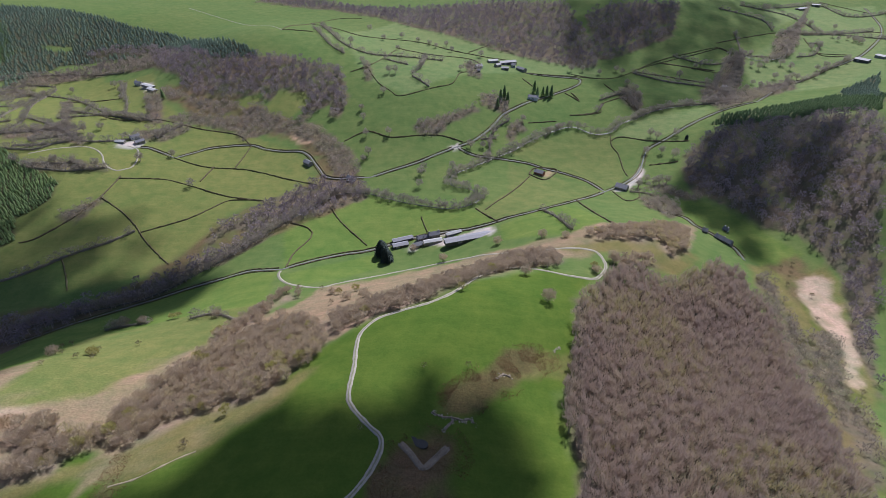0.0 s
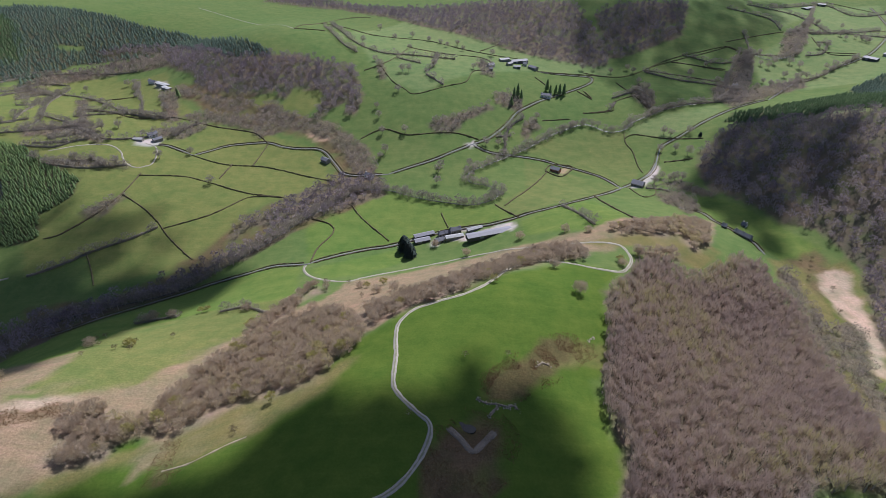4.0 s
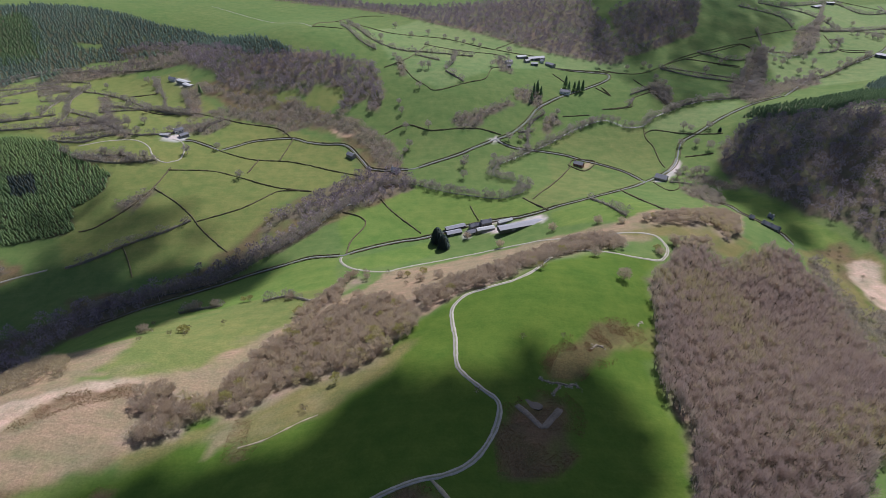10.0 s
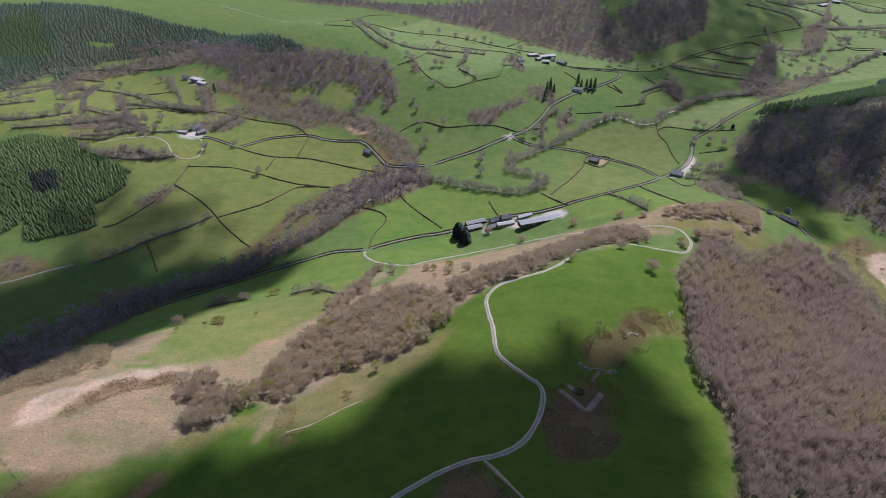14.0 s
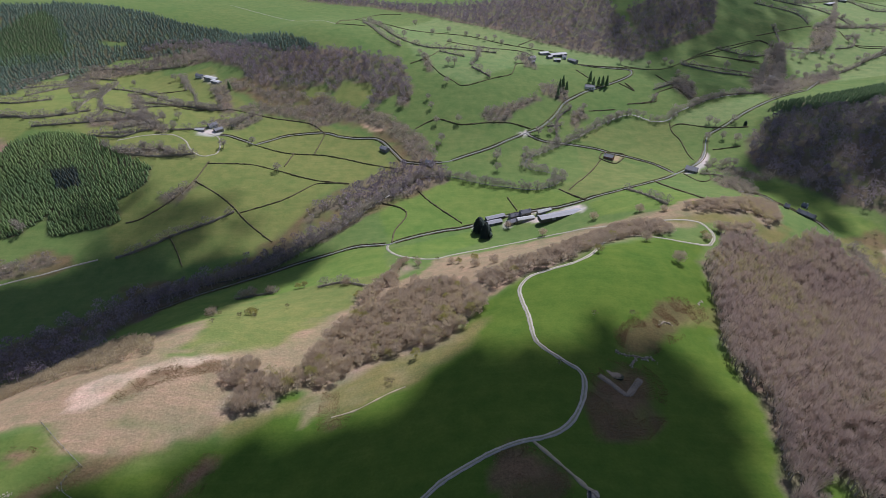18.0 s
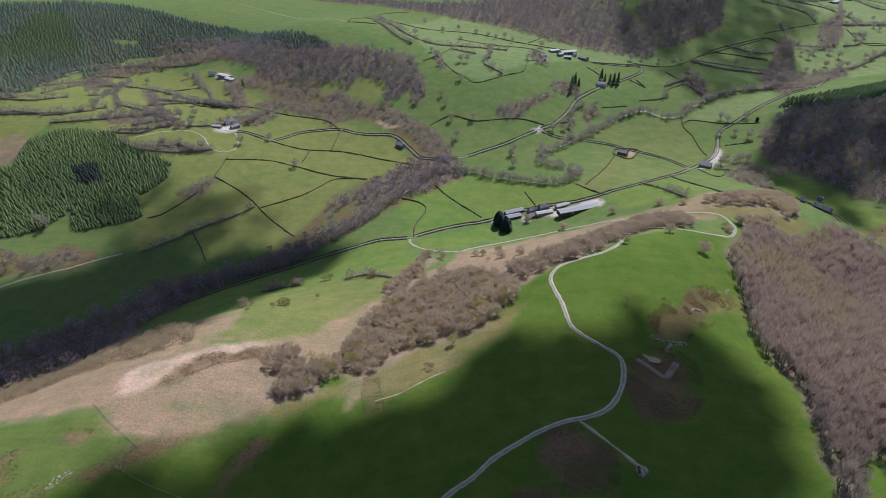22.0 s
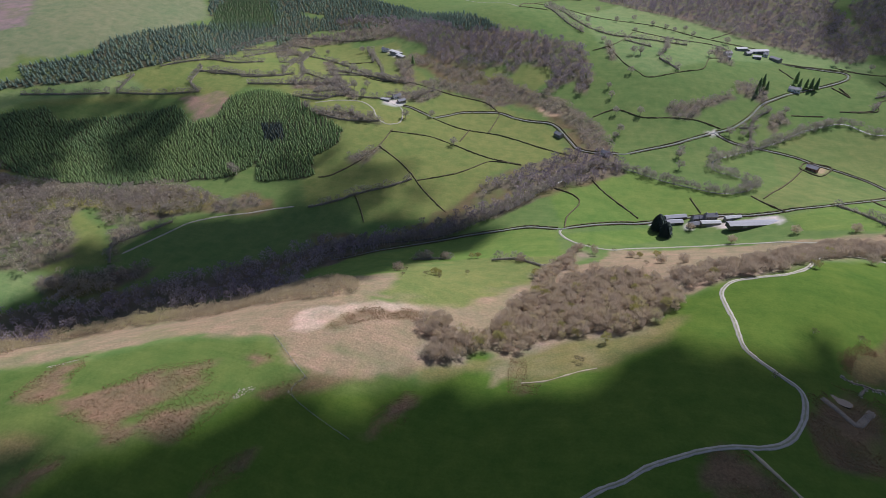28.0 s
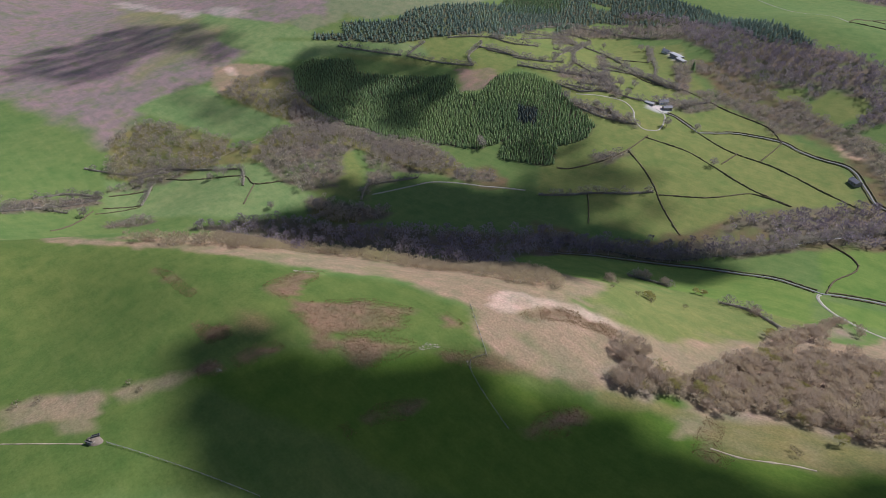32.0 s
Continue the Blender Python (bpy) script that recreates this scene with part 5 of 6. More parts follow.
hedge("", [(456, 898), (486, 882), (537, 879)])
hedge("", [(289, 797), (334, 826), (404, 866), (459, 898)])
hedge("", [(339, 827), (378, 822), (422, 819)])
hedge("", [(292, 793), (342, 777), (397, 765)])
hedge("", [(631, 956), (619, 884), (656, 870)])
hedge("", [(182, 724), (188, 704)])
hedge("", [(168, 663), (204, 670)])
bushes("", [(589, 964), (668, 1039), (805, 1243)])
bushes("", [(641, 974), (706, 993), (819, 1049)])
bushes("", [(518, 1054), (588, 1035), (588, 983)])
bushes("", [(579, 878), (610, 884), (641, 927), (629, 934)])
bushes("", [(465, 764), (507, 778), (529, 779), (603, 826), (648, 856)])
bushes("", [(216, 703), (239, 715), (256, 717), (259, 675)])
bushes("", [(204, 670), (217, 690)])
bushes("", [(54, 558), (64, 611), (86, 640)])
bushes("", [(48, 593), (66, 599)])
bushes("", [(389, 746), (417, 798), (453, 853), (474, 887)])
hedge("", [(96, 525), (103, 539), (116, 543), (130, 538), (113, 513), (104, 516), (96, 525)])
hedge("", [(177, 483), (181, 453), (197, 464), (207, 495)])
bushes("", [(-244, 283), (-232, 286), (-215, 288)])
bushes("", [(-179, 281), (-160, 281), (-138, 264)])
lane_hedges()
bank_trees([(588, 925), (561, 882), (514, 866), (488, 878), (456, 818), (432, 772), (406, 744), (362, 685), (312, 675), (280, 667), (254, 654), (225, 639), (211, 624), (190, 622), (171, 637), (157, 636)], 4.0, 0.8)
bank_trees([(157, 636), (125, 616), (101, 594), (79, 572), (50, 548), (27, 530), (11, 514), (11, 494), (28, 484), (39, 469), (31, 450), (9, 442), (-12, 450), (-47, 467), (-77, 484), (-106, 484), (-126, 462), (-152, 430), (-179, 392), (-215, 361), (-247, 335), (-294, 314), (-329, 299)], 3.0, 0.95)
row = np.array(ROW_TREES)
mass("hedgerow_trees", SCRUB, row[:, 0], row[:, 1], 21, 0.75, 1.6, [BARK, HEDGE_TWIG], "leafless hedgerow and stream-side trees", "trees")

# ---- the plan: single trees ----
tree_row("alder", [(-145, 698), (-122, 662), (-134, 643), (-99, 651), (-95, 630), (-73, 685), (-61, 597), (-88, 598), (-64, 868), (-63, 957), (-124, 1016), (-16, 910), (-6, 892), (-26, 766), (-23, 813), (30, 767), (43, 791), (-69, 742), (-61, 742), (-112, 786), (-106, 765), (-99, 736), (-139, 870), (-92, 930), (-35, 929), (20, 869), (64, 845), (12, 903)])
tree_row("alder", [(-87, 550), (-83, 560), (-22, 518), (-24, 492), (-19, 529), (12, 529), (49, 577), (57, 583), (34, 575), (95, 625), (104, 642), (255, 607), (261, 601), (238, 572), (283, 601), (218, 507), (223, 498), (230, 499), (237, 497), (207, 494), (255, 566), (263, 552), (196, 800), (213, 800), (235, 787), (262, 796), (268, 786), (133, 620), (145, 628)])
tree_row("alder", [(-264, 501), (-308, 562), (-561, 810), (-502, 824), (-472, 783), (-394, 709), (-380, 680), (-338, 615), (-341, 606), (-373, 598), (-402, 579), (-413, 571), (-444, 572), (-457, 563), (-452, 618), (-424, 603), (-412, 617), (-427, 659), (-397, 657), (-462, 684), (-335, 546), (-380, 518), (-372, 525), (-429, 512), (-413, 524), (-451, 521), (-587, 785), (-588, 718), (-510, 631)])
tree_row("alder", [(459, 776), (466, 764), (505, 800), (515, 787), (529, 797), (581, 823), (598, 831), (438, 749), (619, 976), (649, 1012), (697, 1068), (476, 876), (479, 859), (385, 762), (369, 713), (362, 690), (268, 703), (272, 730), (266, 749), (636, 914), (618, 907), (715, 949), (719, 939), (423, 770), (394, 716)])
tree_row("oak", [(61, 235), (0, 347), (101, 280), (118, 297), (184, 332), (180, 340), (44, 357), (-26, 375), (-63, 267), (-51, 262), (-119, 255), (-105, 260), (-79, 293), (52, 267), (37, 276), (94, 338), (78, 347), (111, 338)])
tree_row("bud", [(118, 340), (-121, 182), (68, 134), (180, 290), (5, 254), (-74, 291), (-62, 293), (11, 239), (101, 285), (-205, 223)])
tree("bigfir", 291, 588, 0.42)
tree_row("fir", [(129, 718), (132, 710), (140, 712), (145, 710), (151, 710), (85, 691), (89, 685), (79, 682), (-380, 722), (74, 667)])
tree_row("thorn", [(-225, 209), (-245, 254), (-211, 226), (-114, 142), (-10, 172), (-35, 136), (231, 305), (239, 299), (276, 335), (215, 186), (195, 166), (204, 170), (204, 156), (11, 175)])
tree_row("thorn", [(-112, 140), (-245, 246), (-212, 218), (-203, 218), (-189, 238)])
tree_row("thorn", [(-354, -59), (-349, -52), (-903, 276), (-893, 280), (-883, 283), (-317, -21), (-325, -23)])
tree_row("bud", [(-123, 186), (-119, 196)])
tree_row("thorn", [(-867, 152), (-871, 165), (-854, 172), (-832, 176), (-811, 180), (-818, 192), (-800, 197), (-771, 193), (-757, 197), (-857, 136), (-852, 124), (-788, 207), (-743, 200), (-723, 200), (-785, 181)])
tree_row("alder", [(-686, 176), (-676, 178), (-683, 167), (-490, 404), (-482, 399), (-542, 318), (-514, 326), (-573, 175), (-505, 236), (-746, 112), (-716, 43), (-541, 207)])
tree_row("oak", [(-235, 230), (-239, 288), (-233, 289), (-218, 288), (-157, 277)])
tree_row("bud", [(-208, 224), (-197, 289), (-192, 289), (-101, 158), (-115, 165)])
tree_row("thorn", [(-237, 228), (-230, 229), (-206, 227), (-222, 290), (-214, 291), (-63, 267), (-73, 263), (-90, 307), (-109, 313), (-140, 262), (-134, 265)])
tree_row("alder", [(725, 951), (727, 944), (724, 958), (690, 952), (693, 972), (712, 963), (690, 1041), (735, 1037), (545, 832), (534, 792), (514, 782), (490, 845), (497, 834), (539, 850), (514, 850), (561, 792), (586, 812), (616, 830), (636, 845), (391, 821), (403, 830), (351, 778)])
tree_row("thorn", [(251, 264), (244, 247), (238, 232), (222, 235), (225, 188), (220, 202), (267, 294), (265, 331), (256, 307), (225, 219), (208, 180), (205, 169), (230, 254), (268, 323)])
tree_row("bud", [(66, 133), (60, 118), (108, 183), (94, 240)])
tree_row("bigfir", [(-52, 371), (-47, 360)])


# ---- clouds: broken cumulus whose shadows lie on the land ----
def vapour(name, thin):
    mat = plain(name, (0.85, 0.86, 0.88), 0.05, 0.01, 1.0)
    n, l = mat.node_tree.nodes, mat.node_tree.links
    clear, blend = n.new("ShaderNodeBsdfTransparent"), n.new("ShaderNodeMixShader")
    blend.inputs[0].default_value = thin
    l.new(n["Principled BSDF"].outputs[0], blend.inputs[1]), l.new(clear.outputs[0], blend.inputs[2])
    l.new(blend.outputs[0], n["Material Output"].inputs[0])
    return mat


CLOUD, THIN_CLOUD, WISP, VEIL, MIST, HAZY = vapour("cloud_vapour", 0.02), vapour("thin_cloud_vapour", 0.36), vapour("wispy_cloud_vapour", 0.68), vapour("loose_cloud_vapour", 0.52), vapour("faint_cloud_vapour", 0.82), vapour("hazy_cloud_vapour", 0.74)
PUFF = bmesh.new()
bmesh.ops.create_icosphere(PUFF, subdivisions=1, radius=1.0)
PUFF_V = np.array([v.co for v in PUFF.verts])
PUFF_T = np.array([[v.index for v in f.verts] for f in PUFF.faces])
PUFF.free()
CLOUD_BASE = 1500.0


def shade(name, outline):
    """A cumulus cloud, at the place from which it shades this stretch of land."""
    rng = np.random.RandomState(len(outline) * 13 + len(name))
    mat = CLOUD if name in ("fore", "valleyw", "lowvalley", "lowvalley2", "lowvalley3") else WISP if name == "valley" else VEIL if name.startswith("plant") else HAZY if name in ("far", "moor") else MIST if name == "moor2" else THIN_CLOUD
    dense = mat == CLOUD
    x, y = scatter(outline, 14.0 if dense else 22.0, len(outline), 2.0, 7.0)
    d = depth_in(outline, x, y)
    verts, tris = [], []
    for k in range(len(x)):
        far = (CLOUD_BASE + rng.uniform(0, 30) + min(d[k], 60) * 0.6 - gz(x[k], y[k])) / TO_SUN.z
        c = Vector((x[k], y[k], gz(x[k], y[k]))) + TO_SUN * far
        r = (rng.uniform(7, 15) if d[k] < 22 else rng.uniform(15, 22)) if dense else rng.uniform(12, 18)
        tris.append(PUFF_T + len(verts) * len(PUFF_V))
        verts.append(PUFF_V * np.array([r, r, r * 0.8]) * rng.uniform(0.85, 1.15, (len(PUFF_V), 1)) + np.array(c))
    me = tri_mesh("cloud", np.concatenate(verts), np.concatenate(tris), [mat])
    me.polygons.foreach_set("use_smooth", np.ones(len(me.polygons), bool))
    tagged(new("cloud", me), "white lumpy cumulus cloud drifting high overhead", "cloud", kind="structure")


shade("valley", [(-406, 341), (-417, 378), (-370, 431), (-325, 453), (-293, 438), (-256, 391), (-262, 367), (-290, 338), (-304, 308), (-376, 278), (-429, 234), (-456, 276)])
shade("valleyw", [(-526, 262), (-513, 308), (-347, 380), (-320, 336), (-287, 309), (-355, 257), (-535, 161), (-595, 103), (-592, 123), (-495, 227)])
shade("plant", [(-834, 348), (-828, 383), (-845, 427), (-775, 479), (-635, 533), (-614, 515), (-682, 474), (-710, 432), (-697, 382), (-667, 330), (-749, 302)])
shade("plant3", [(-670, 414), (-677, 466), (-627, 509), (-603, 499), (-608, 456), (-605, 406), (-594, 382), (-629, 376)])
shade("plant2", [(-472, 426), (-410, 441), (-382, 472), (-378, 446), (-394, 407), (-451, 391)])
shade("hill", [(271, 533), (349, 612), (438, 579), (352, 428), (307, 392), (272, 374), (205, 456), (235, 490)])
shade("hill2", [(222, 470), (275, 390), (275, 350), (248, 344), (221, 428)])
shade("far", [(233, 1058), (441, 1058), (767, 1289), (585, 969), (488, 904), (431, 720), (308, 665), (250, 666), (218, 752), (198, 858)])
shade("lowvalley", [(-337, 249), (-384, 313), (-339, 333), (-265, 355), (-204, 367), (-187, 336), (-226, 292), (-271, 251)])
shade("moor", [(-1255, 105), (-1306, 169), (-1288, 228), (-1302, 304), (-1141, 377), (-999, 376), (-919, 358), (-927, 313), (-1027, 290), (-1078, 256), (-1021, 197), (-1066, 148), (-1143, 124), (-1135, 76)])
shade("moor2", [(-907, 214), (-896, 259), (-809, 277), (-753, 293), (-685, 280), (-742, 243), (-821, 209)])
shade("lowvalley2", [(-469, 282), (-430, 292), (-387, 299), (-345, 314), (-293, 333), (-285, 323), (-331, 282), (-369, 265), (-407, 252), (-440, 238)])
shade("lowvalley3", [(-569, 125), (-548, 155), (-474, 204), (-386, 242), (-339, 259), (-339, 278), (-451, 249), (-536, 202), (-593, 143)])
shade("lowvalley", [(-503, 160), (-450, 184), (-408, 199), (-370, 213), (-281, 180), (-243, 186), (-243, 259), (-201, 325), (-181, 351), (-242, 371), (-287, 350), (-355, 335), (-422, 322), (-498, 297), (-580, 246)])
shade("fore", [(-256, -30), (-279, -25), (-297, -20), (-310, -12), (-319, 0), (-322, 10), (-320, 22), (-312, 29), (-298, 32), (-286, 37), (-278, 46), (-268, 52), (-236, 88), (-207, 97), (-183, 114), (-151, 122), (-137, 116), (-114, 121), (-94, 135), (-79, 149), (-64, 159), (-47, 160), (-32, 154), (-20, 167), (-4, 170), (7, 161), (17, 150), (36, 153), (38, 130), (33, 100), (22, 70), (0, 33), (-28, -1)])


# ---- buildings ----
def block(bm, x0, x1, y0, y1, z0, z1):
    v = [bm.verts.new(c) for c in ((x0, y0, z0), (x1, y0, z0), (x1, y1, z0), (x0, y1, z0), (x0, y0, z1), (x1, y0, z1), (x1, y1, z1), (x0, y1, z1))]
    for f in ((3, 2, 1, 0), (4, 5, 6, 7), (0, 1, 5, 4), (1, 2, 6, 5), (2, 3, 7, 6), (3, 0, 4, 7)):
        bm.faces.new([v[k] for k in f])
    return bm


def gabled(length, width, eaves, rise):
    """Four walls with gable ends, from below the ground up."""
    bm, h, w = bmesh.new(), length / 2, width / 2
    prof = [(-w, -1.5), (w, -1.5), (w, eaves), (0, eaves + rise), (-w, eaves)]
    a = [bm.verts.new((-h, y, z)) for y, z in prof]
    b = [bm.verts.new((h, y, z)) for y, z in prof]
    bm.faces.new(a[::-1]), bm.faces.new(b)
    for k in range(5):
        bm.faces.new((a[k], a[(k + 1) % 5], b[(k + 1) % 5], b[k]))
    return bm


def slab_roof(length, width, eaves, rise, over, thick):
    bm, h = bmesh.new(), length / 2 + over
    run = width / 2 + over
    drop = rise * over / (width / 2)
    for s in (-1, 1):
        pts = [(s * run, eaves - drop), (0, eaves + rise), (0, eaves + rise + thick), (s * run, eaves - drop + thick)]
        a = [bm.verts.new((-h, y, z + 0.02)) for y, z in pts]
        b = [bm.verts.new((h, y, z + 0.02)) for y, z in pts]
        for k in range(4):
            bm.faces.new((a[k], a[(k + 1) % 4], b[(k + 1) % 4], b[k]))
        bm.faces.new(a[::-1]), bm.faces.new(b)
    bmesh.ops.recalc_face_normals(bm, faces=bm.faces)
    return bm


HOUSES = {  # name, walls, roof, rise, windows along, chimneys, label
    "shed": ("livestock_shed", "BOARD", "SHEET", 1.0, 0, 0, "long low livestock shed with a grey metal roof"),
    "barn": ("barn", "BOARD", "SHEET", 1.1, 0, 0, "dark clad farm barn with a grey sheet roof"),
    "stonebarn": ("barn", "RUBBLE", "SLATE", 1.6, 2, 0, "old stone barn with a dark slate roof"),
    "paleshed": ("farm_shed", "RUBBLE", "PALE_SHEET", 0.9, 0, 0, "low farm shed with a pale fibre-cement roof"),
    "cottage": ("cottage", "RUBBLE", "SLATE", 1.8, 3, 1, "small stone cottage with a slate roof and chimney"),
    "farmhouse": ("farmhouse", "RUBBLE", "SLATE", 2.0, 4, 2, "stone farmhouse with slate roof and two chimneys"),
    "whitehouse": ("house", "WHITEWASH", "SLATE", 1.9, 3, 2, "whitewashed farmhouse under a dark slate roof"),
    "brickhouse": ("house", "BRICK", "SLATE", 1.9, 3, 1, "red brick house in a small hedged garden"),
    "chapel": ("chapel", "RUBBLE", "SLATE", 2.6, 4, 0, "stone chapel with a steep slate roof at the lane junction"),
    "terrace": ("cottage_row", "RUBBLE", "SLATE", 1.9, 6, 3, "row of stone cottages along the valley lane")}
WALLS = {"BOARD": BOARD, "RUBBLE": RUBBLE, "WHITEWASH": WHITEWASH, "BRICK": BRICK, "SHEET": SHEET, "SLATE": SLATE, "PALE_SHEET": PALE_SHEET}


def house(kind, x, y, turn, length, width, eaves):
    name, wall, roof, rise, wins, stacks, label = HOUSES[kind]
    length = max(length, width * 0.8)
    c, s = math.cos(radians(turn)) * length / 2, math.sin(radians(turn)) * length / 2
    base = new(name)
    base.matrix_basis = pose(x, y, max(gz(x, y), (gz(x + c, y + s) + gz(x - c, y - s)) / 2) + 0.15, 0, 0, turn)
    tagged(base, label, name.replace("_", " "))
    part("wall", gabled(length, width, eaves, rise), WALLS[wall], base)
    part("roof", slab_roof(length, width, eaves, rise, 0.35, 0.16), WALLS[roof], base)
    for k in range(stacks):
        at = -length / 2 + 0.7 + k * (length - 1.4) / max(1, stacks - 1)
        bm = block(bmesh.new(), at - 0.4, at + 0.4, -0.3, 0.3, eaves + rise - 0.6, eaves + rise + 0.7)
        block(bm, at - 0.45, at + 0.45, -0.35, 0.35, eaves + rise + 0.7, eaves + rise + 0.82)
        part("chimney", bm, WALLS[wall], base)
    rows = (0.45,) if eaves < 4.4 else (0.28, 0.74)
    for side in (-1, 1):
        for k in range(wins):
            at = (k + 0.5) / wins * length - length / 2
            for r in rows:
                w = part("window", block(bmesh.new(), at - 0.55, at + 0.55, side * (width / 2 + 0.03) - 0.05, side * (width / 2 + 0.03) + 0.05, eaves * r - 0.55, eaves * r + 0.55), PANE, base)
        if wins:
            at = 0.12 * length
            part("door", block(bmesh.new(), at - 0.5, at + 0.5, side * (width / 2 + 0.04) - 0.05, side * (width / 2 + 0.04) + 0.05, 0, 2.0), TIMBER, base)
        else:
            at = -0.2 * length
            part("sliding_door", block(bmesh.new(), at - 1.8, at + 1.8, side * (width / 2 + 0.06) - 0.05, side * (width / 2 + 0.06) + 0.05, -0.1, min(3.2, eaves - 0.3)), SHEET, base)


# ---- stones, pond, rushes ----
def stone_mesh(seed):
    bm = bmesh.new()
    bmesh.ops.create_icosphere(bm, subdivisions=1, radius=0.5)
    r = random.Random(seed)
    for v in bm.verts:
        v.co = Vector((v.co.x * 1.2, v.co.y, v.co.z * 0.7)) * r.uniform(0.75, 1.2)
    me = bpy.data.meshes.new("stone")
    bm.to_mesh(me)
    bm.free()
    me.materials.append(PALE_STONE)
    return me


PALE_STONE = plain("bleached_stone", (0.37, 0.325, 0.26), 0.25, 1.6, bumpy=0.05)
STONES = [stone_mesh(k) for k in range(6)]
STONE_RNG = random.Random(4)


def place_stones(base, spots, small, big):
    for x, y in spots:
        s = STONE_RNG.uniform(small, big)
        ob = child("stone", STONE_RNG.choice(STONES), base)
        ob.matrix_basis = base.matrix_basis.inverted() @ pose(x, y, gz(x, y) + 0.25 * float(value_noise(x, y, 6)) + 0.5 * float(value_noise(x, y, 17)) + s * 0.12, STONE_RNG.uniform(-20, 20), STONE_RNG.uniform(-20, 20), STONE_RNG.uniform(0, 360)) @ Matrix.Diagonal((s, s, s, 1))


def heap(kind, pts):
    base = new("stone_heap")
    base.matrix_basis = pose(pts[0][0], pts[0][1], gz(*pts[0]))
    tagged(base, "heap of pale broken stones on wet pasture", "stones", "stone heaps")
    spots = []
    for p in smooth_line(pts, 0.8):
        for k in range(2 if kind == "flat" else 5):
            spots.append((p.x + STONE_RNG.gauss(0, 0.5), p.y + STONE_RNG.gauss(0, 0.5)))
    place_stones(base, spots[:30], 0.3, 0.7 if kind == "flat" else 1.6)


def bankwall(kind, pts):
    ribbon("bank_1", pts, 3.4, SHINGLE, 0.16, 0.15, "pale stone-faced bank along two sides of the pond")
    base = new("stone_row")
    base.matrix_basis = pose(pts[0][0], pts[0][1], gz(*pts[0]))
    tagged(base, "loose pale stones along the pond bank", "stones")
    spots = []
    for p in smooth_line(pts, 0.6):
        for k in range(2):
            spots.append((p.x + STONE_RNG.uniform(-1.2, 1.2), p.y + STONE_RNG.uniform(-1.2, 1.2)))
    place_stones(base, spots[:140], 0.25, 0.5)


def field_wall(pts):
    """A tumbled dry-stone wall: a low spine of rubble with loose stones along it."""
    base = new("field_wall")
    base.matrix_basis = pose(pts[0][0], pts[0][1], gz(*pts[0]))
    tagged(base, "tumbled low dry-stone wall in wet pasture", "wall", "tumbled walls")
    back = base.matrix_basis.inverted()
    line = smooth_line(pts, 1.0)
    verts, quads = [], []
    for i, p in enumerate(line):
        d = (line[min(i + 1, len(line) - 1)] - line[max(i - 1, 0)]).normalized()
        g = gz(p.x, p.y) + 0.25 * float(value_noise(p.x, p.y, 6)) + 0.5 * float(value_noise(p.x, p.y, 17))
        h = STONE_RNG.uniform(0.25, 0.6)
        for c, t in ((-0.55, -0.3), (-0.3, h), (0.3, h * 0.9), (0.55, -0.3)):
            verts.append(back @ Vector((p.x - d.y * c, p.y + d.x * c, g + t)))
        if i:
            a = (i - 1) * 4
            quads += [(a + k, a + k + 1, a + k + 5, a + k + 4) for k in range(3)]
    child("spine", tri_mesh("spine", verts, quads, [SHINGLE]), base)
    place_stones(base, [(p.x + STONE_RNG.gauss(0, 0.7), p.y + STONE_RNG.gauss(0, 0.7)) for p in line for _ in range(3)][:120], 0.3, 0.8)


def pad(kind, pts):
    """A stony feeding place, trodden into the grass."""
    ring = smooth_line(pts + [pts[0]], 1.2)[:-1]
    cx, cy = sum(p.x for p in ring) / len(ring), sum(p.y for p in ring) / len(ring)
    verts = [(cx, cy, gz(cx, cy) + 0.6)] + [(p.x, p.y, gz(p.x, p.y) + 0.45) for p in ring] + [(cx + (p.x - cx) * 1.15, cy + (p.y - cy) * 1.15, gz(p.x, p.y) - 0.6) for p in ring]
    n = len(ring)
    tris = [(0, 1 + k, 1 + (k + 1) % n) for k in range(n)]
    for k in range(n):
        j = (k + 1) % n
        tris += [(1 + k, 1 + n + k, 1 + n + j), (1 + k, 1 + n + j, 1 + j)]
    tagged(new("feeding_pad", tri_mesh("feeding_pad", verts, tris, [SHINGLE])), "pale trodden stone hardstanding for feeding stock", "hardstanding")


def trough(kind, pts):
    (ax, ay), (bx, by) = pts
    long = max(2.4, math.hypot(bx - ax, by - ay))
    base = new("feed_trough")
    base.matrix_basis = pose((ax + bx) / 2, (ay + by) / 2, max(gz(ax, ay), gz(bx, by)) + 0.6, 0, 0, math.degrees(math.atan2(by - ay, bx - ax)))
    tagged(base, "long dark metal feed trough on a stony pad", "trough", "feed troughs")
    h = long / 2
    bm = block(bmesh.new(), -h, h, -0.45, -0.38, 0.25, 0.75)
    block(bm, -h, h, 0.38, 0.45, 0.25, 0.75), block(bm, -h, -h + 0.07, -0.38, 0.38, 0.25, 0.75), block(bm, h - 0.07, h, -0.38, 0.38, 0.25, 0.75), block(bm, -h + 0.07, h - 0.07, -0.38, 0.38, 0.25, 0.31)
    part("basin", bm, BOARD, base)
    for x in (-h * 0.8, h * 0.8):
        for y in (-0.3, 0.3):
            part("leg", block(bmesh.new(), x - 0.06, x + 0.06, y - 0.06, y + 0.06, -0.6, 0.25), BOARD, base)


SHINGLE = plain("pale_shingle", (0.22, 0.18, 0.135), 0.4, 1.5, bumpy=0.08)


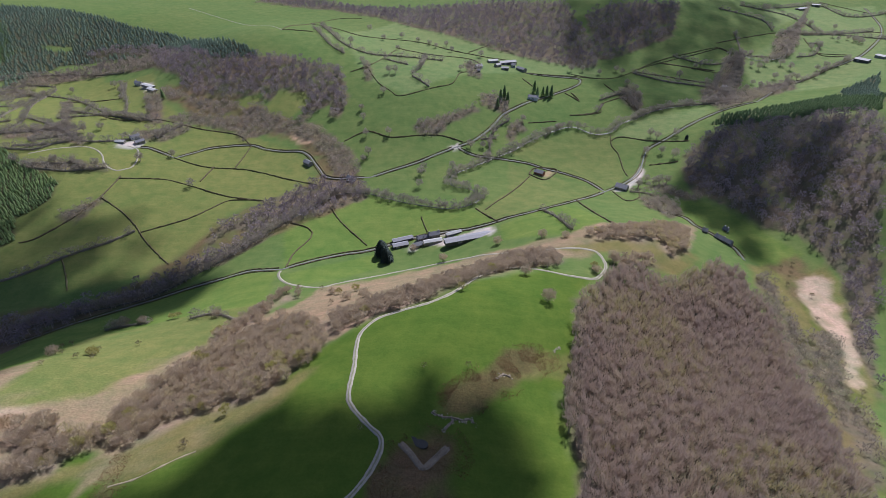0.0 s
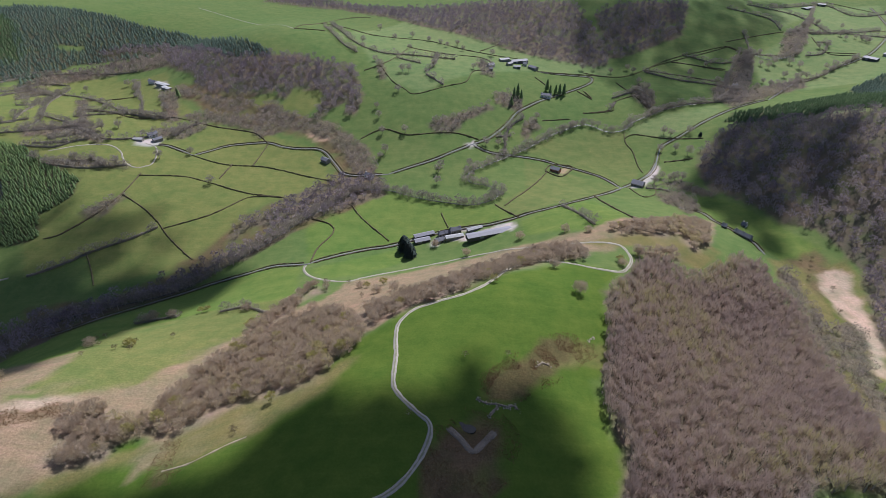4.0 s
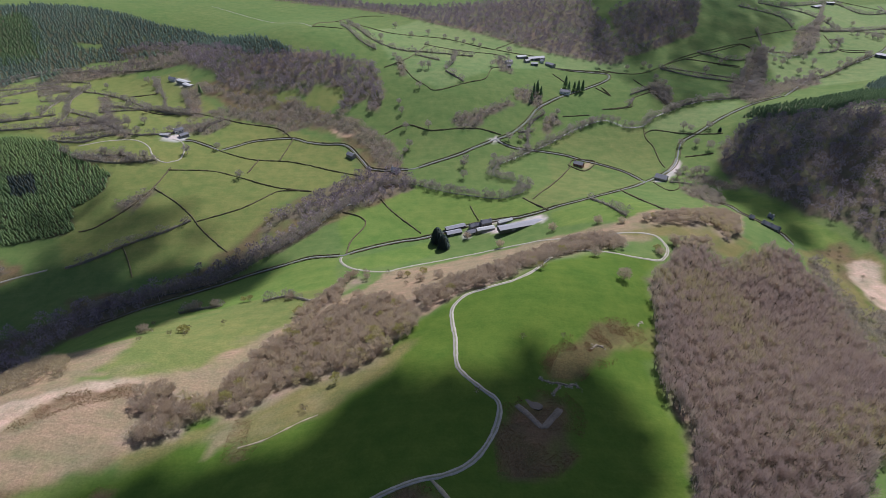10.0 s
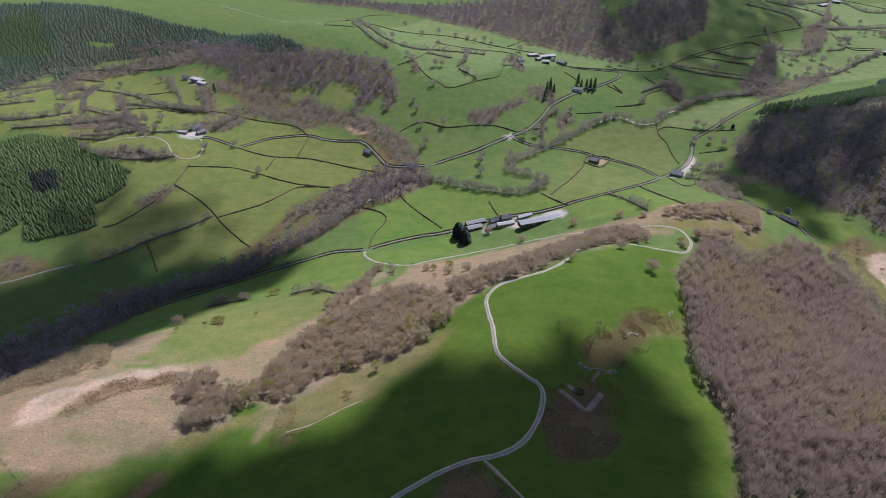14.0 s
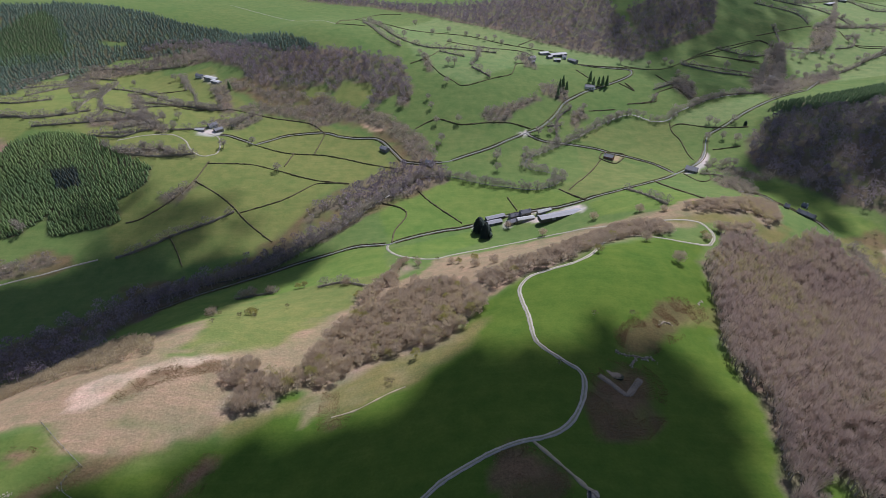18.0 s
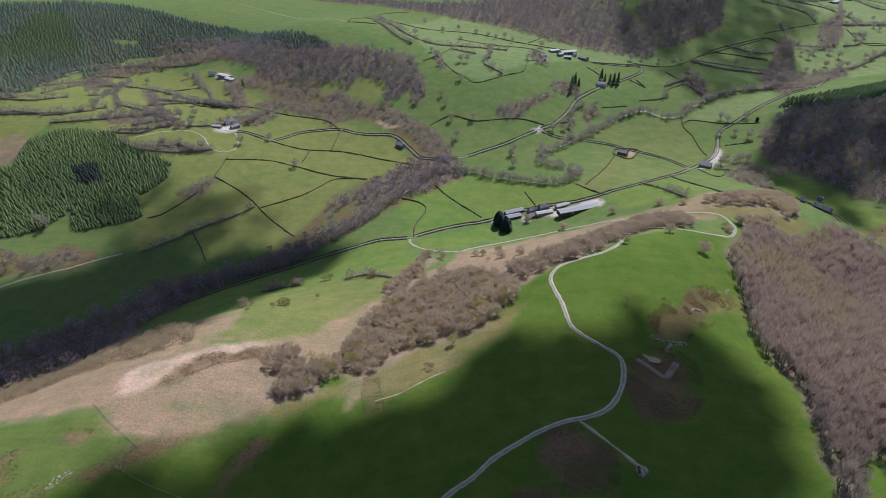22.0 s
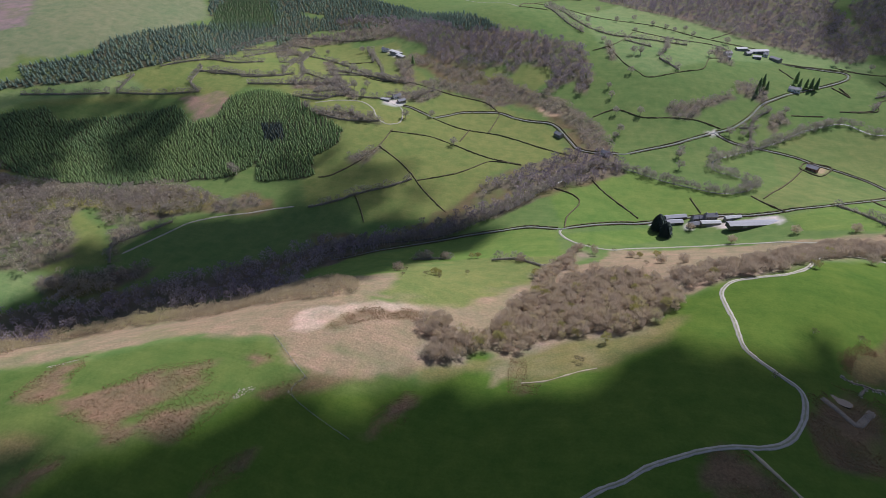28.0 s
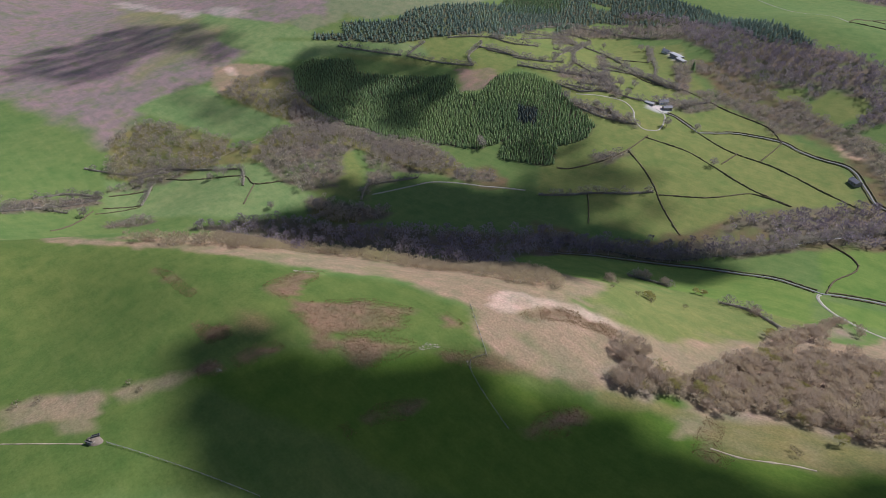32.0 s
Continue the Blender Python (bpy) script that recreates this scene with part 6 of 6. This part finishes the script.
def pond(kind, pts):
    z = sum(gz(x, y) for x, y in pts) / len(pts) + 0.35
    bm = bmesh.new()
    cx, cy = sum(p[0] for p in pts) / len(pts), sum(p[1] for p in pts) / len(pts)
    ring = smooth_line(pts + [pts[0]], 1.0)[:-1]
    top = [bm.verts.new((p.x, p.y, z)) for p in ring]
    low = [bm.verts.new((p.x, p.y, gz(p.x, p.y) - 0.8)) for p in ring]
    bm.faces.new(top)
    for k in range(len(ring)):
        bm.faces.new((low[k], low[(k + 1) % len(ring)], top[(k + 1) % len(ring)], top[k]))
    bmesh.ops.recalc_face_normals(bm, faces=bm.faces)
    me = bpy.data.meshes.new("water_pond")
    bm.to_mesh(me)
    bm.free()
    me.materials.append(POND_WATER)
    tagged(new("water_pond", me), "small dark pond on the ridge", "water", kind="structure")


POND_WATER, _n, _l, _b = material("pond_water", 0.04)
_b.inputs["Base Color"].default_value = (0.02, 0.025, 0.022, 1)
_b.inputs["Specular IOR Level"].default_value = 0.5


def fence(kind, pts):
    base = new("field_fence")
    base.matrix_basis = pose(pts[0][0], pts[0][1], gz(*pts[0]))
    tagged(base, "post and wire fence across the ridge pasture", "fence", "field fences")
    back = base.matrix_basis.inverted()
    me = None
    line = smooth_line(pts, 3.5)
    for p in line:
        if me is None:
            ob = part("post", block(bmesh.new(), -0.09, 0.09, -0.09, 0.09, -0.4, 1.25), TIMBER, base)
            me = ob.data
        else:
            ob = child("post", me, base)
        ob.matrix_basis = back @ pose(p.x, p.y, gz(p.x, p.y), STONE_RNG.uniform(-4, 4), STONE_RNG.uniform(-4, 4), 20)
    for h in (0.45, 0.8, 1.1):
        bits = [tube((a.x, a.y, gz(a.x, a.y) + h), (b.x, b.y, gz(b.x, b.y) + h), 0.025, 0.025, 3) for a, b in zip(line, line[1:])]
        v, t = join(bits)
        ob = child("wire", tri_mesh("wire", v, t, [SHEET]), base)
        ob.matrix_basis = back


def tufts():
    """Clumps of rushes and dead bracken on the rough patches of the ridge."""
    rng = np.random.RandomState(8)
    spots = []
    for kind, outline in OUTLINES:
        near = [p for p in outline if p[1] < 330 and -560 < p[0] < 160]
        if kind not in ("rush", "rushmat", "rough", "heath") or len(near) < len(outline) * 0.5:
            continue
        wet = kind != "rough"
        x, y = scatter(outline, 0.95 if wet else 2.0, len(outline), -3.5 if kind == "rushmat" else -4.0)
        keep = (value_noise(x, y, 11) + value_noise(x, y, 4) * 0.6 > (-0.15 if wet else 0.0)) & (y < 300)
        rim = np.clip(1 - depth_in(outline, x, y) / 6, 0, 1)
        keep &= (rng.rand(len(x)) < 0.3 + 0.6 * rim) | (kind != "rushmat")
        rim = rim[keep]
        spots.append(np.stack([x[keep], y[keep], 0.45 - 0.3 * rim if wet else np.full(keep.sum(), 0.65), np.full(keep.sum(), 1.25 if wet else 1.0)], 1))
    s = np.concatenate(spots)
    x, y, tone = s[:, 0], s[:, 1], s[:, 2]
    m, blades, big = len(s), 5, s[:, 3]
    z = ground_z(x, y) + 0.5 * value_noise(x, y, 17) + 0.25 * value_noise(x, y, 6)
    at = np.repeat(np.stack([x, y, z], 1), blades, 0) + np.concatenate([rng.randn(m * blades, 2) * 0.3, np.full((m * blades, 1), -0.1)], 1)
    size = np.repeat(rng.uniform(0.25, 0.5, m) * big, blades)[:, None]
    go = np.stack([rng.randn(m * blades) * 0.6, rng.randn(m * blades) * 0.6, rng.uniform(0.5, 0.9, m * blades)], 1) * size
    side = np.cross(go, rng.randn(m * blades, 3))
    side /= np.linalg.norm(side, axis=1)[:, None] + 1e-9
    wide = np.repeat(0.13 * big, blades)[:, None]
    verts = np.stack([at - side * wide, at + side * wide, at + go], 1).reshape(-1, 3)
    me = tri_mesh("rushes", verts, np.arange(len(verts)).reshape(-1, 3), [TUFT], tone=np.repeat(np.clip(tone + rng.uniform(-0.3, 0.3, m), 0, 1), blades * 3))
    tagged(new("rushes", me), "clumps of brown rushes and dead bracken", "rushes", kind="stuff")


tufts()

# ---- the plan: buildings, stones and fences ----
house("shed", 21.7, 379.9, 16, 41.7, 7.5, 2.4)
house("barn", -37.3, 384.6, 18, 13.6, 5.5, 2.2)
house("barn", -35.8, 393.4, 20, 18.5, 5.0, 2.2)
house("stonebarn", -22.1, 382.0, 26, 8.0, 5, 2.4)
house("cottage", -19.5, 392.3, 24, 6.7, 4.5, 2.8)
house("farmhouse", -7.7, 394.5, 16, 9.7, 5.5, 3.8)
house("paleshed", -8.8, 385.3, 15, 16.2, 4.5, 2.2)
house("stonebarn", -14.8, 393.6, 22, 4.8, 4, 2.4)
house("paleshed", 9.6, 394.2, 23, 14.1, 3.5, 1.8)
house("whitehouse", -364.7, 599.9, 43, 10.6, 6.4, 3.4)
house("stonebarn", -354.4, 589.1, 44, 9.9, 6.4, 2.7)
house("paleshed", -374.6, 585.3, -9, 11.7, 4.8, 1.9)
house("paleshed", 81.3, 826.0, 15, 14.7, 8.0, 2.7)
house("barn", 103.5, 823.4, 13, 25.4, 10.4, 3.1)
house("stonebarn", 87.3, 807.4, 34, 8.7, 6.4, 2.7)
house("barn", 97.2, 796.3, -11, 10.1, 7.2, 2.7)
house("whitehouse", 111.1, 811.4, -11, 6.0, 6.4, 3.4)
house("stonebarn", 121.4, 798.0, -52, 15.4, 7.2, 3.1)
house("whitehouse", 57.3, 789.0, 34, 10.5, 6.4, 3.1)
house("stonebarn", 56.0, 770.4, -8, 4.9, 5.6, 2.7)
house("whitehouse", 125.1, 700.4, -23, 13.4, 7.2, 3.4)
house("brickhouse", 107.8, 526.7, -36, 10.4, 7.2, 3.1)
house("chapel", 188.3, 490.7, -36, 12.0, 9.6, 3.4)
house("cottage", 222.4, 375.8, -35, 3.7, 4.8, 2.4)
house("terrace", 232.9, 363.0, -58, 14.7, 4.5, 2.3)
house("whitehouse", 245.4, 384.4, -59, 4.4, 3.2, 1.8)
house("whitehouse", -453.1, 805.1, -35, 16.9, 6.4, 3.1)
house("paleshed", -425.7, 778.1, -35, 26.8, 7.2, 2.7)
house("paleshed", -411.1, 757.8, -36, 18.7, 6.4, 2.4)
house("cottage", -150.2, 549.1, -41, 10.1, 6.4, 3.1)
house("whitehouse", -97.1, 512.7, -33, 9.5, 5.6, 3.0)
house("shed", 661.6, 843.3, -55, 19.5, 12.8, 3.4)
house("paleshed", 698.9, 856.0, -60, 13.7, 11.2, 3.4)
house("whitehouse", 403.5, 745.4, -32, 6.8, 8.0, 3.4)
house("barn", 772.5, 1211.7, 27, 26.5, 11.2, 3.4)
house("barn", 840.2, 1271.4, -28, 15.6, 11.2, 4.1)
pond("", [(-15.2, 133.6), (-13.0, 133.4), (-11.8, 132.2), (-9.6, 132.0), (-7.4, 130.2), (-7.9, 128.6), (-9.4, 127.9), (-11.2, 128.4), (-13.0, 129.5), (-13.8, 131.2), (-15.3, 131.4)])
bankwall("", [(-18.5, 129.9), (-14.0, 124.9), (-9.4, 119.3), (-4.7, 123.9), (0.3, 129.8)])
field_wall([(-6, 147), (-2, 145), (3, 145), (7, 144), (10, 145), (12, 143)])
field_wall([(3, 144), (-1, 138)])
field_wall([(25, 171), (28, 173), (31, 172)])
heap("big", [(-39.0, 69.5), (-38.3, 68.1), (-36.5, 69.6), (-39.3, 66.6)])
heap("flat", [(-252.6, 74.2), (-252.3, 78.7), (-249.7, 80.8), (-246.9, 81.6)])
heap("flat", [(-234.1, 85.6), (-231.2, 84.5)])
heap("flat", [(-302.4, 5.0), (-299.9, 5.5)])
heap("big", [(-306.6, -44.7), (-302.6, -43.3), (-302.6, -41.4), (-301.1, -43.4)])
heap("flat", [(-341.0, 67.8), (-333.3, 76.6)])
heap("flat", [(-251.6, 74.8), (-250.9, 77.2), (-249.3, 79.9), (-247.0, 81.3)])
heap("flat", [(56.3, 195.0), (59.9, 197.9), (54.2, 191.5)])
pad("", [(-307.8, -44.3), (-305.4, -41.3), (-301.4, -41.0), (-301.8, -43.6), (-304.8, -45.2)])
pad("", [(-39.4, 70.5), (-35.9, 71.1), (-35.8, 68.2), (-39.7, 66.6)])
trough("", [(-306.2, -43.0), (-305.0, -40.7)])
trough("", [(-305.6, -45.2), (-303.0, -44.0)])
trough("", [(-38.8, 70.0), (-39.3, 67.6)])
fence("", [(-257, 115), (-244, 105), (-230, 95)])
fence("", [(-231, 95), (-231, 84), (-201, 73)])
fence("", [(-299, -40), (-271, -27), (-240, -13)])
